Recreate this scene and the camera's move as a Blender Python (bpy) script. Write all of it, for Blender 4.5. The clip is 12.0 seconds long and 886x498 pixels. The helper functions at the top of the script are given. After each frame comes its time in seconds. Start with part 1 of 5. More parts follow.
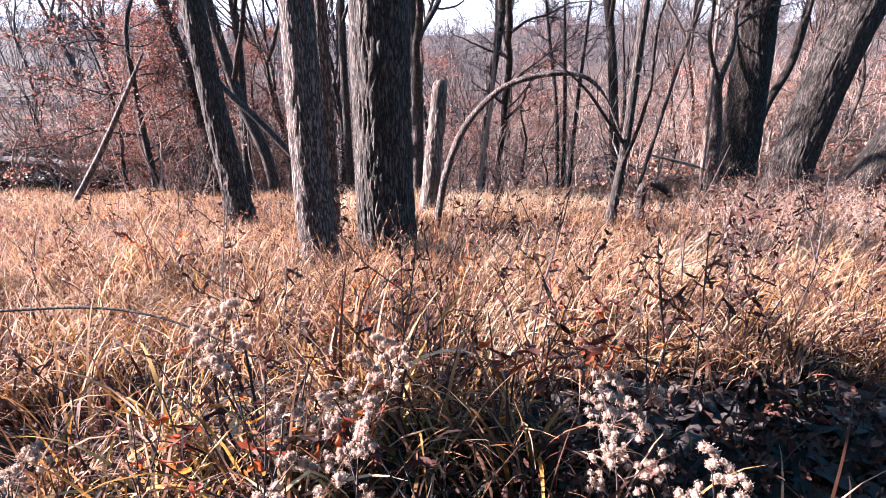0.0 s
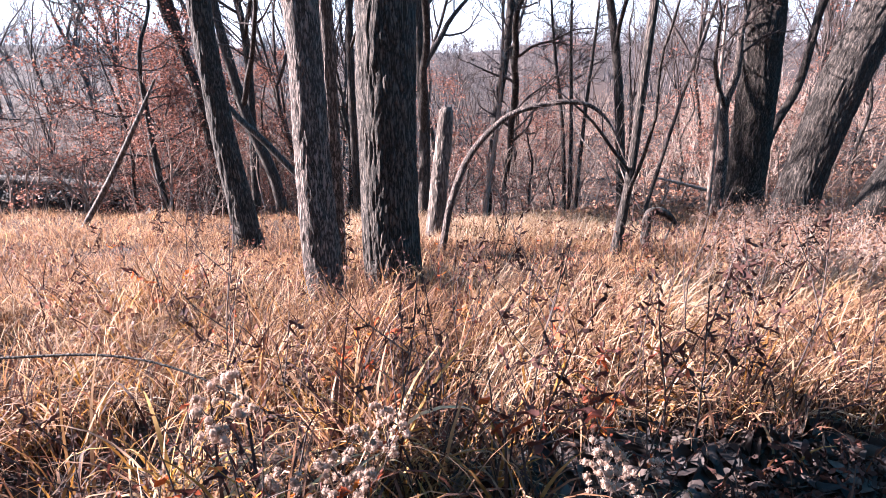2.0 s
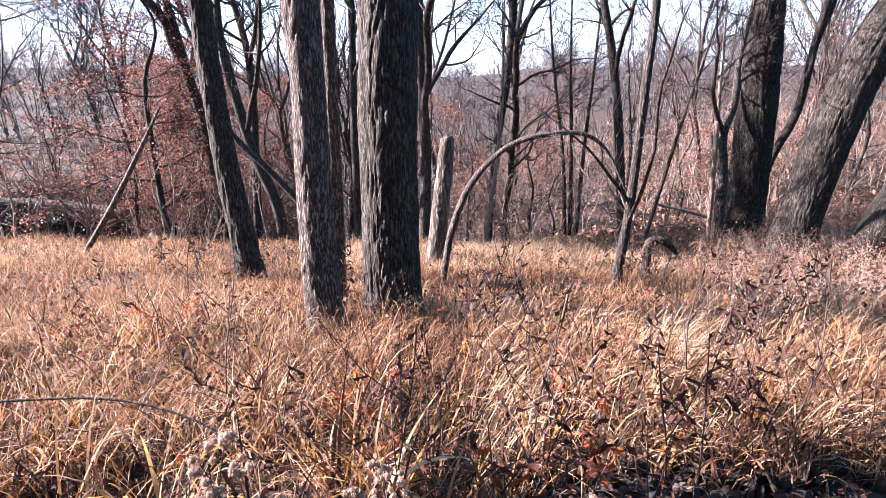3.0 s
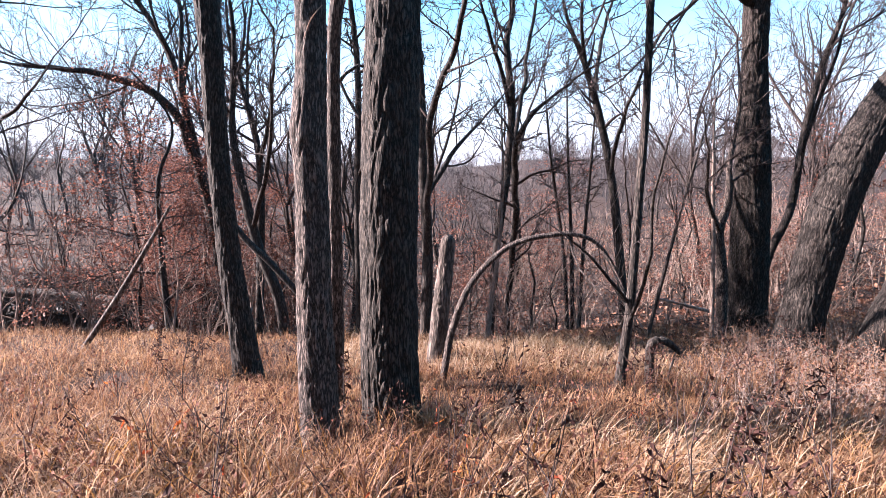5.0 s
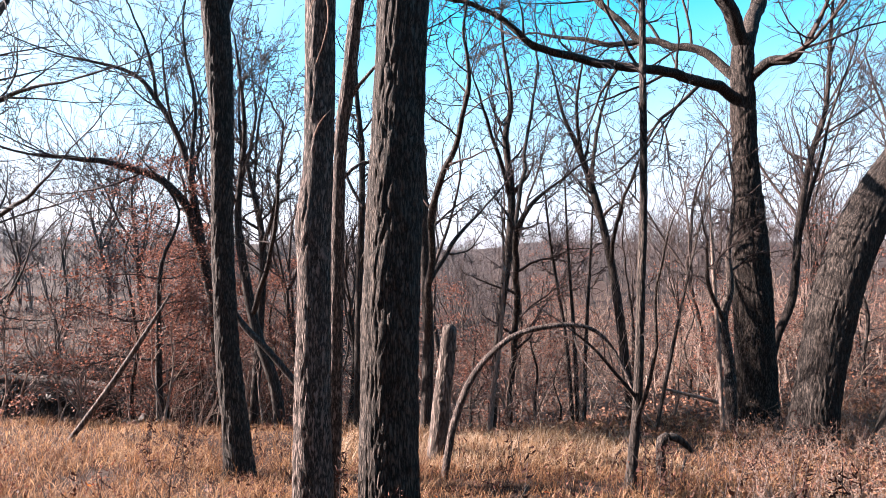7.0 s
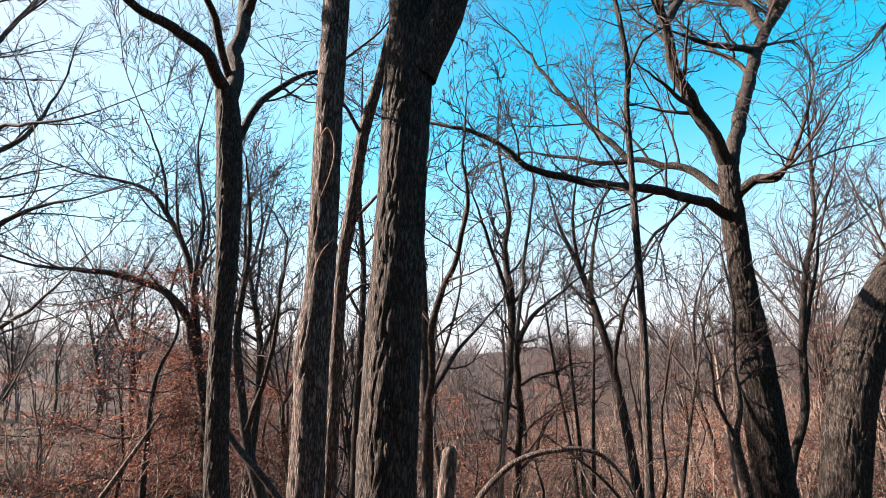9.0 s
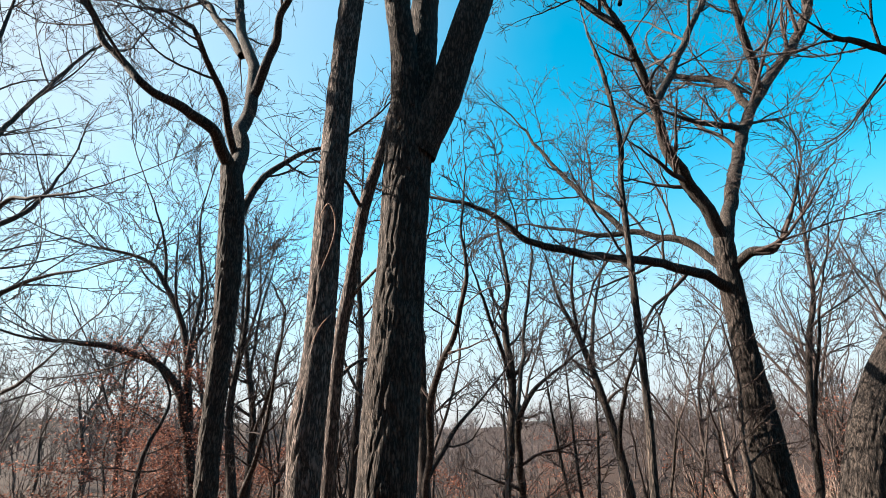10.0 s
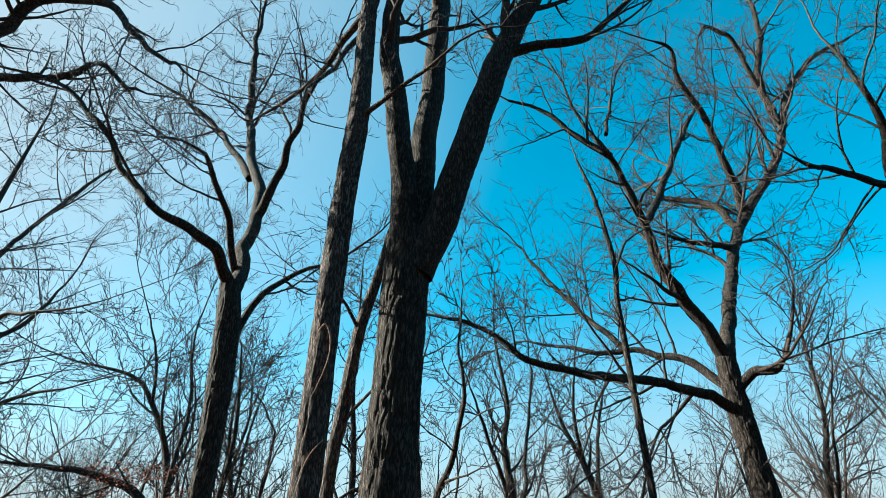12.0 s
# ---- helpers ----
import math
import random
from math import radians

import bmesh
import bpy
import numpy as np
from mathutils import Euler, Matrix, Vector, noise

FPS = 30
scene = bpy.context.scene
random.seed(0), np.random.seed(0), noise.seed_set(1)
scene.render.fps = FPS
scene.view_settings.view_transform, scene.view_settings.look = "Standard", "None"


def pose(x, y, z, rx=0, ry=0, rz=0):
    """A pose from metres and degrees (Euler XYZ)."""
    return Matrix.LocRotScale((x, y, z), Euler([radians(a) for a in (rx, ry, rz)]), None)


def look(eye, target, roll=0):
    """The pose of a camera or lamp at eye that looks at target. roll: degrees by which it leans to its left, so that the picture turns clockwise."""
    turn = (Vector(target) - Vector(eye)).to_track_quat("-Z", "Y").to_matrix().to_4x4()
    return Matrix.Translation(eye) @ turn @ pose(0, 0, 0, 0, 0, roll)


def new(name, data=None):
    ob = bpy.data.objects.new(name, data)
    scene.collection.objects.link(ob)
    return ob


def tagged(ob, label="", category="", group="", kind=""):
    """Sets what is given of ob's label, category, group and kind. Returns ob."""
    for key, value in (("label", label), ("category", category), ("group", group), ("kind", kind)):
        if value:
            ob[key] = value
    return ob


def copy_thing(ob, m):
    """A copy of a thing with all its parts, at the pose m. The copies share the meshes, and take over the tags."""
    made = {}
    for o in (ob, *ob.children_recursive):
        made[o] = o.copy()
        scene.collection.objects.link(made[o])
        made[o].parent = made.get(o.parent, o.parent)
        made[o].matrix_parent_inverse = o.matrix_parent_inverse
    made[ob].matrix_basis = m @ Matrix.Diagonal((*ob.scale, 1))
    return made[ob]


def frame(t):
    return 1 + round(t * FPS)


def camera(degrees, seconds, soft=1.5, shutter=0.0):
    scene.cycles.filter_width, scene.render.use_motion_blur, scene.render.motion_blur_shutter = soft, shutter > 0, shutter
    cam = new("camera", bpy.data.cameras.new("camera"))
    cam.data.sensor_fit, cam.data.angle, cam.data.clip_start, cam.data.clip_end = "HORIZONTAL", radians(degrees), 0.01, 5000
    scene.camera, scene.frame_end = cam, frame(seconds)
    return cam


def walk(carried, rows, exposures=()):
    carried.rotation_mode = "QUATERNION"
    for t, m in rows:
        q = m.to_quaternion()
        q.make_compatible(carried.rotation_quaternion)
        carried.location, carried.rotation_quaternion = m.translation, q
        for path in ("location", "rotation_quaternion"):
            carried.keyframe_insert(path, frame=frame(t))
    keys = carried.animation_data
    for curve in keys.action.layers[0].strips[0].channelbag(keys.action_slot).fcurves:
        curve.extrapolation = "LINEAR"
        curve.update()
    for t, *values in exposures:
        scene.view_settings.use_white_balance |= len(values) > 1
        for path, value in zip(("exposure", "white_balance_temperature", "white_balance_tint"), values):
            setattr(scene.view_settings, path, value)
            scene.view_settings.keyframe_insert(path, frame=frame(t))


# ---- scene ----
cam = camera(78.2, 12.0, 0.55)
EXPOSURES = [(0.0, 3.56, 5500, 22), (3.0, 3.4, 5500, 20), (5.0, 2.98, 5700, 22), (7.0, 2.82, 6050, 20), (9.0, 2.55, 6450, 16), (10.0, 2.36, 6300, 9), (12.0, 2.03, 5750, -5)]
PATH = [
    (0, (0.0, 0.0, 1.3), (0.0, 1.874, 0.6), 0.1),
    (0.5, (0.012, 0.008, 1.326), (-0.002, 1.879, 0.619), -0.1),
    (1, (0.02, 0.017, 1.365), (-0.001, 1.89, 0.663), -0.1),
    (1.5, (0.017, 0.023, 1.393), (-0.006, 1.904, 0.715), -0.0),
    (2, (0.021, 0.03, 1.426), (-0.006, 1.922, 0.778), 0.1),
    (2.5, (0.018, 0.039, 1.459), (-0.01, 1.943, 0.846), 0.2),
    (3, (0.024, 0.049, 1.511), (-0.007, 1.964, 0.936), 0.3),
    (5, (0.059, 0.058, 1.672), (0.012, 2.039, 1.402), 0.4),
    (5.5, (0.057, 0.055, 1.686), (0.008, 2.045, 1.494), 0.5),
    (6, (0.04, 0.075, 1.709), (-0.008, 2.071, 1.583), 0.6),
    (6.5, (0.04, 0.073, 1.741), (-0.01, 2.072, 1.685), 0.6),
    (7, (0.041, 0.077, 1.762), (-0.01, 2.076, 1.791), 0.6),
    (9, (0.058, 0.022, 1.925), (0.0, 1.98, 2.328), 0.6),
    (9.5, (0.057, 0.018, 1.944), (0.001, 1.945, 2.477), 0.6),
    (10, (0.055, 0.012, 1.957), (0.001, 1.903, 2.607), 0.6),
    (10.5, (0.056, 0.01, 1.97), (0.004, 1.862, 2.723), 0.6),
    (11, (0.058, 0.009, 1.985), (0.007, 1.816, 2.84), 0.7),
    (11.5, (0.063, -0.007, 1.995), (0.013, 1.753, 2.944), 0.7),
    (12, (0.064, -0.015, 1.999), (0.017, 1.7, 3.027), 0.8),
]
walk(cam, [(t, look(eye, target, roll)) for t, eye, target, roll in PATH], EXPOSURES)

# ---- world, sun ----
SUN_AZ, SUN_EL = radians(-83), radians(27)
to_sun = Vector((math.sin(SUN_AZ) * math.cos(SUN_EL), math.cos(SUN_AZ) * math.cos(SUN_EL), math.sin(SUN_EL)))
world = bpy.data.worlds.new("world")
scene.world = world
world.use_nodes = True
wt = world.node_tree
wt.nodes.clear()
sky = wt.nodes.new("ShaderNodeTexSky")
sky.sky_type, sky.sun_disc = "NISHITA", False
sky.sun_elevation, sky.sun_rotation = SUN_EL, SUN_AZ
sky.air_density, sky.dust_density, sky.ozone_density = 1.0, 0.8, 3.0
hue = wt.nodes.new("ShaderNodeHueSaturation")
hue.inputs["Hue"].default_value, hue.inputs["Saturation"].default_value, hue.inputs["Value"].default_value = 0.46, 1.42, 1.3
back = wt.nodes.new("ShaderNodeBackground")
back.inputs["Strength"].default_value = 0.05
wout = wt.nodes.new("ShaderNodeOutputWorld")
wt.links.new(sky.outputs[0], hue.inputs["Color"])
# thin white haze: thick low down and towards the sun, thinning out overhead
tc = wt.nodes.new("ShaderNodeTexCoord")
sep = wt.nodes.new("ShaderNodeSeparateXYZ")
wt.links.new(tc.outputs["Generated"], sep.inputs[0])
dot = wt.nodes.new("ShaderNodeVectorMath")
dot.operation = "DOT_PRODUCT"
dot.inputs[1].default_value = to_sun
wt.links.new(tc.outputs["Generated"], dot.inputs[0])
low = wt.nodes.new("ShaderNodeMapRange")
low.interpolation_type = "SMOOTHSTEP"
for k, v in ((1, 0.02), (2, 0.47), (3, 0.95), (4, 0.0)):
    low.inputs[k].default_value = v
wt.links.new(sep.outputs[2], low.inputs[0])
toward = wt.nodes.new("ShaderNodeMapRange")
toward.interpolation_type = "SMOOTHSTEP"
for k, v in ((1, 0.2), (2, 1.0), (3, 0.0), (4, 0.85)):
    toward.inputs[k].default_value = v
wt.links.new(dot.outputs["Value"], toward.inputs[0])
wisps = wt.nodes.new("ShaderNodeTexNoise")
wisps.inputs["Scale"].default_value, wisps.inputs["Detail"].default_value = 2.2, 5
wt.links.new(tc.outputs["Generated"], wisps.inputs[0])
veil = wt.nodes.new("ShaderNodeMath")
veil.operation = "MAXIMUM"
wt.links.new(low.outputs[0], veil.inputs[0])
wt.links.new(toward.outputs[0], veil.inputs[1])
thin_veil = wt.nodes.new("ShaderNodeMath")
thin_veil.operation = "MULTIPLY_ADD"
thin_veil.use_clamp = True
wt.links.new(wisps.outputs["Fac"], thin_veil.inputs[0])
thin_veil.inputs[1].default_value = 0.25
wt.links.new(veil.outputs[0], thin_veil.inputs[2])
shift = wt.nodes.new("ShaderNodeMath")
shift.operation = "SUBTRACT"
shift.use_clamp = True
wt.links.new(thin_veil.outputs[0], shift.inputs[0])
shift.inputs[1].default_value = 0.12
haze = wt.nodes.new("ShaderNodeMix")
haze.data_type = "RGBA"
haze.inputs[7].default_value = (3.3, 3.4, 3.55, 1)
wt.links.new(shift.outputs[0], haze.inputs[0])
wt.links.new(hue.outputs[0], haze.inputs[6])
wt.links.new(haze.outputs[2], back.inputs[0])
wt.links.new(back.outputs[0], wout.inputs[0])

lamp = bpy.data.lights.new("sun", "SUN")
lamp.energy, lamp.angle, lamp.color = 5.0, radians(0.55), (1.0, 0.87, 0.72)
sun = new("sun", lamp)
sun.matrix_world = look(to_sun * 60, (0, 0, 0))


# ---- materials ----
def material(name, rough=0.85):
    m = bpy.data.materials.new(name)
    m.use_nodes = True
    nt = m.node_tree
    b = nt.nodes["Principled BSDF"]
    b.inputs["Roughness"].default_value = rough
    b.inputs["Specular IOR Level"].default_value = 0.25
    return m, nt, b


def ramp(nt, source, stops):
    n = nt.nodes.new("ShaderNodeValToRGB")
    e = n.color_ramp.elements
    while len(e) > len(stops):
        e.remove(e[-1])
    while len(e) < len(stops):
        e.new(1.0)
    for k, (at, c) in enumerate(stops):
        e[k].position, e[k].color = at, (*c, 1)
    nt.links.new(source, n.inputs[0])
    return n.outputs[0]


def noise_at(nt, scale, stretch=(1, 1, 1), detail=5, rough=0.6, coord="Object"):
    tc = nt.nodes.new("ShaderNodeTexCoord")
    mp = nt.nodes.new("ShaderNodeMapping")
    mp.inputs["Scale"].default_value = stretch
    nz = nt.nodes.new("ShaderNodeTexNoise")
    nz.inputs["Scale"].default_value, nz.inputs["Detail"].default_value, nz.inputs["Roughness"].default_value = scale, detail, rough
    nt.links.new(tc.outputs[coord], mp.inputs[0])
    nt.links.new(mp.outputs[0], nz.inputs[0])
    return nz.outputs["Fac"]


def mixed(nt, fac, a, b, blend="MIX"):
    n = nt.nodes.new("ShaderNodeMix")
    n.data_type, n.blend_type = "RGBA", blend
    for sock, v in ((n.inputs[0], fac), (n.inputs[6], a), (n.inputs[7], b)):
        if isinstance(v, (int, float)):
            sock.default_value = v
        elif isinstance(v, tuple):
            sock.default_value = (*v, 1)
        else:
            nt.links.new(v, sock)
    return n.outputs[2]


def bumped(nt, b, height, strength, distance):
    n = nt.nodes.new("ShaderNodeBump")
    n.inputs["Strength"].default_value, n.inputs["Distance"].default_value = strength, distance
    nt.links.new(height, n.inputs["Height"])
    nt.links.new(n.outputs[0], b.inputs["Normal"])


def bark_material(name, dark, mid, light, lichen=None, grain=26, depth=0.016):
    """Furrowed bark: a net of dark upright cracks between paler plates."""
    m, nt, b = material(name, 0.9)
    net = noise_at(nt, grain * 0.5, (1, 1, 0.2), 3, 0.55)
    off = nt.nodes.new("ShaderNodeMath")
    off.operation = "SUBTRACT"
    off.inputs[1].default_value = 0.5
    nt.links.new(net, off.inputs[0])
    plate = nt.nodes.new("ShaderNodeMath")
    plate.operation = "ABSOLUTE"
    nt.links.new(off.outputs[0], plate.inputs[0])
    wide = nt.nodes.new("ShaderNodeMath")
    wide.operation, wide.use_clamp = "MULTIPLY", True
    wide.inputs[1].default_value = 5.5
    nt.links.new(plate.outputs[0], wide.inputs[0])
    col = ramp(nt, wide.outputs[0], ((0.06, dark), (0.3, mid), (0.85, light)))
    fine = noise_at(nt, grain * 2.5, (1, 1, 0.35), 4, 0.7)
    col = mixed(nt, 0.7, col, ramp(nt, fine, ((0.3, (0.45, 0.45, 0.45)), (0.7, (1.2, 1.2, 1.2)))), "MULTIPLY")
    patch = noise_at(nt, 2.2, (1, 1, 0.6), 4)
    col = mixed(nt, ramp(nt, patch, ((0.38, (0, 0, 0)), (0.7, (0.45, 0.45, 0.45)))), col, mid)
    if lichen:
        spots = noise_at(nt, 11, (1, 1, 0.7), 4)
        col = mixed(nt, ramp(nt, spots, ((0.6, (0, 0, 0)), (0.68, (0.4, 0.4, 0.4)))), col, lichen)
    nt.links.new(col, b.inputs["Base Color"])
    rise = nt.nodes.new("ShaderNodeMath")
    rise.operation = "MULTIPLY_ADD"
    nt.links.new(fine, rise.inputs[0])
    rise.inputs[1].default_value = 0.35
    nt.links.new(wide.outputs[0], rise.inputs[2])
    bumped(nt, b, rise.outputs[0], 0.6, depth)
    return m


def leaf_material(name, stops, glow=0.45, island=True, rough=0.7, patch=(1.1, (0.62, 0.55, 0.52))):
    """Thin dry leaves and blades: light passes through them."""
    m, nt, b = material(name, rough)
    geo = nt.nodes.new("ShaderNodeNewGeometry")
    pick = geo.outputs["Random Per Island"] if island else nt.nodes.new("ShaderNodeObjectInfo").outputs["Random"]
    col = ramp(nt, pick, stops)
    fleck = noise_at(nt, 45, (1, 1, 0.3), 3)
    col = mixed(nt, 0.55, col, ramp(nt, fleck, ((0.3, (0.45, 0.4, 0.38)), (0.65, (1, 1, 1)))), "MULTIPLY")
    area = noise_at(nt, patch[0], (1, 1, 1), 4)
    col = mixed(nt, 0.6, col, ramp(nt, area, ((0.38, patch[1]), (0.6, (1, 1, 1)))), "MULTIPLY")
    nt.links.new(col, b.inputs["Base Color"])
    t = nt.nodes.new("ShaderNodeBsdfTranslucent")
    nt.links.new(col, t.inputs[0])
    mx = nt.nodes.new("ShaderNodeMixShader")
    mx.inputs[0].default_value = glow
    nt.links.new(b.outputs[0], mx.inputs[1])
    nt.links.new(t.outputs[0], mx.inputs[2])
    nt.links.new(mx.outputs[0], nt.nodes["Material Output"].inputs[0])
    return m


BARK = bark_material("bark_furrowed", (0.008, 0.0062, 0.0055), (0.032, 0.0245, 0.021), (0.105, 0.08, 0.067), grain=84, depth=0.02)
BARK_DARK = bark_material("bark_dark_oak", (0.008, 0.0063, 0.0056), (0.031, 0.024, 0.0205), (0.085, 0.065, 0.054), grain=70, depth=0.02)
BARK_GREY = bark_material("bark_grey", (0.014, 0.0105, 0.009), (0.06, 0.045, 0.039), (0.235, 0.172, 0.15), (0.15, 0.116, 0.102), grain=104, depth=0.016)
BARK_THIN = bark_material("bark_thin", (0.014, 0.011, 0.0097), (0.036, 0.0275, 0.024), (0.095, 0.072, 0.062), grain=60, depth=0.006)
TWIG = bark_material("twig_bark", (0.03, 0.021, 0.019), (0.052, 0.037, 0.033), (0.095, 0.068, 0.06), grain=60, depth=0.002)
DEAD = bark_material("weathered_wood", (0.025, 0.019, 0.016), (0.085, 0.064, 0.054), (0.21, 0.158, 0.134), grain=44)
WAND = bark_material("wand_bark", (0.13, 0.09, 0.073), (0.23, 0.162, 0.132), (0.38, 0.275, 0.228), grain=60, depth=0.002)
STRAW_WOOD = bark_material("bleached_wood", (0.16, 0.115, 0.095), (0.3, 0.225, 0.19), (0.46, 0.36, 0.31), grain=40, depth=0.004)
# paler and greyer than the near thin bark: distance haze put into the colour
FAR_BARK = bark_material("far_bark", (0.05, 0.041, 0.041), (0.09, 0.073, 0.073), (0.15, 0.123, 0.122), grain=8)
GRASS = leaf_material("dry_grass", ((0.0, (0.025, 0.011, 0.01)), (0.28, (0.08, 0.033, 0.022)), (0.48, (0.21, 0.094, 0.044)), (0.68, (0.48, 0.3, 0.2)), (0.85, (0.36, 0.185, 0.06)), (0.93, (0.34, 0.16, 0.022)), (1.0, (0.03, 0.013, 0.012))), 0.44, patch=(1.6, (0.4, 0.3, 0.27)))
GOLD = leaf_material("golden_blade", ((0.0, (0.36, 0.19, 0.035)), (0.5, (0.56, 0.37, 0.15)), (1.0, (0.66, 0.5, 0.31))), 0.45)
SCRUB_LEAF = leaf_material("scrub_leaf", ((0.0, (0.14, 0.062, 0.036)), (0.5, (0.28, 0.135, 0.08)), (1.0, (0.42, 0.24, 0.15))), 0.45)
RUSSET = leaf_material("russet_leaf", ((0.0, (0.05, 0.022, 0.016)), (0.5, (0.13, 0.05, 0.034)), (1.0, (0.28, 0.13, 0.09))), 0.3)
STRAW = leaf_material("pale_straw", ((0.0, (0.22, 0.12, 0.055)), (0.5, (0.42, 0.28, 0.17)), (1.0, (0.58, 0.45, 0.34))), 0.35)
MEADOW = leaf_material("meadow_grass", ((0.0, (0.04, 0.018, 0.014)), (0.26, (0.16, 0.07, 0.036)), (0.54, (0.37, 0.192, 0.082)), (0.85, (0.56, 0.37, 0.225)), (1.0, (0.11, 0.05, 0.036))), 0.45, patch=(0.8, (0.42, 0.29, 0.26)))
BROWN_LEAF = leaf_material("brown_leaf", ((0.0, (0.08, 0.029, 0.021)), (0.5, (0.2, 0.078, 0.053)), (1.0, (0.36, 0.168, 0.115))), 0.38)
RED_LEAF = leaf_material("red_leaf", ((0.0, (0.03, 0.012, 0.011)), (0.42, (0.1, 0.03, 0.022)), (0.7, (0.24, 0.055, 0.026)), (0.84, (0.5, 0.1, 0.025)), (1.0, (0.62, 0.2, 0.03))), 0.4, island=False)
# dark weed leaf, darkened further so the low tangle carries the ground's shade
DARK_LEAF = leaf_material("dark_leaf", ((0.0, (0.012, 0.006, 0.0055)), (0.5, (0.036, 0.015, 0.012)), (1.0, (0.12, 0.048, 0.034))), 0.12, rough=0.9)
FLUFF = leaf_material("seed_fluff", ((0.0, (0.28, 0.18, 0.135)), (1.0, (0.5, 0.365, 0.29))), 0.45)
FLOOR_LEAF = leaf_material("fallen_leaf", ((0.0, (0.14, 0.06, 0.04)), (0.5, (0.29, 0.138, 0.086)), (1.0, (0.45, 0.25, 0.165))), 0.3)
# fallen leaves with the shade put into their near-black colour
SHADED_LITTER = leaf_material("leaf_litter", ((0.0, (0.010, 0.008, 0.008)), (0.6, (0.028, 0.02, 0.019)), (1.0, (0.09, 0.064, 0.053))), 0.1)

SOIL, nt, b = material("soil", 0.95)
col = ramp(nt, noise_at(nt, 9, detail=8), ((0.3, (0.015, 0.0085, 0.006)), (0.55, (0.038, 0.021, 0.0145)), (0.78, (0.078, 0.046, 0.032))))
wide = ramp(nt, noise_at(nt, 0.35, detail=4), ((0.35, (0.6, 0.52, 0.5)), (0.7, (1, 1, 1))))
nt.links.new(mixed(nt, 0.8, col, wide, "MULTIPLY"), b.inputs["Base Color"])
bumped(nt, b, noise_at(nt, 30, detail=6), 0.8, 0.03)


# ---- mesh helpers ----
class Geo:
    """Gathers vertices and faces, then makes one mesh of them."""

    def __init__(self):
        self.v, self.f, self.n = [], [], 0

    def add(self, verts, quads):
        self.v.append(np.asarray(verts, np.float32))
        self.f.append(np.asarray(quads, np.int32) + self.n)
        self.n += len(verts)

    def mesh(self, name, mat, smooth=True):
        me = bpy.data.meshes.new(name)
        v = np.concatenate(self.v)
        f = np.concatenate(self.f)
        tri = f[:, 2] == f[:, 3]
        size = np.where(tri, 3, 4)
        start = np.concatenate([[0], np.cumsum(size)[:-1]])
        keep = np.ones(f.shape, bool)
        keep[tri, 3] = False
        me.vertices.add(len(v))
        me.vertices.foreach_set("co", v.ravel())
        me.loops.add(int(size.sum()))
        me.loops.foreach_set("vertex_index", f[keep])
        me.polygons.add(len(f))
        me.polygons.foreach_set("loop_start", start.astype(np.int32))
        me.polygons.foreach_set("use_smooth", np.full(len(f), smooth))
        me.update(calc_edges=True)
        me.materials.append(mat)
        return me


def part(name, geo, mat, parent=None, label="", smooth=True):
    ob = new(name, geo.mesh(name, mat, smooth))
    if parent is not None:
        ob.parent = parent
    if label:
        tagged(ob, label)
    return ob


def empty(name, at, label, category, group="", kind=""):
    ob = new(name)
    ob.empty_display_size = 0.1
    ob.location = at
    return tagged(ob, label, category, group, kind)


def spline(pts, step):
    """Catmull-Rom through rows of (x, y, z, radius), a row every step metres or so."""
    p = np.array(pts, float)
    ext = np.vstack([2 * p[0] - p[1], p, 2 * p[-1] - p[-2]])
    out = []
    for i in range(1, len(ext) - 2):
        a, b_, c, d = ext[i - 1 : i + 3]
        k = max(2, int(np.linalg.norm(c[:3] - b_[:3]) / step))
        t = np.linspace(0, 1, k, endpoint=False)[:, None]
        out.append(0.5 * (2 * b_ + (c - a) * t + (2 * a - 5 * b_ + 4 * c - d) * t**2 + (3 * b_ - a - 3 * c + d) * t**3))
    out.append(ext[-2:-1])
    q = np.vstack(out)
    q[:, 3] = np.clip(q[:, 3], p[:, 3].min() * 0.8, None)
    return q


def frames(p):
    t = np.gradient(p, axis=0)
    t /= np.linalg.norm(t, axis=1, keepdims=True) + 1e-9
    ref = np.array([1.0, 0.13, 0.07]) if abs(t[0][0]) < 0.8 else np.array([0.1, 1.0, 0.05])
    u = ref - t * (t @ ref)[:, None]
    u /= np.linalg.norm(u, axis=1, keepdims=True) + 1e-9
    return u, np.cross(t, u)


RING = {}


def tube(geo, p, r, sides, tip=True):
    """A tapered round sweep along points p with radii r."""
    p, r = np.asarray(p, float), np.asarray(r, float)
    n = len(p)
    u, w = frames(p)
    a = np.arange(sides) * 2 * math.pi / sides
    ring = p[:, None] + r[:, None, None] * (np.cos(a)[None, :, None] * u[:, None] + np.sin(a)[None, :, None] * w[:, None])
    key = (n, sides)
    if key not in RING:
        i, j = np.meshgrid(np.arange(n - 1), np.arange(sides), indexing="ij")
        k = (j + 1) % sides
        RING[key] = np.stack([i * sides + j, i * sides + k, (i + 1) * sides + k, (i + 1) * sides + j], -1).reshape(-1, 4)
    geo.add(ring.reshape(-1, 3), RING[key])


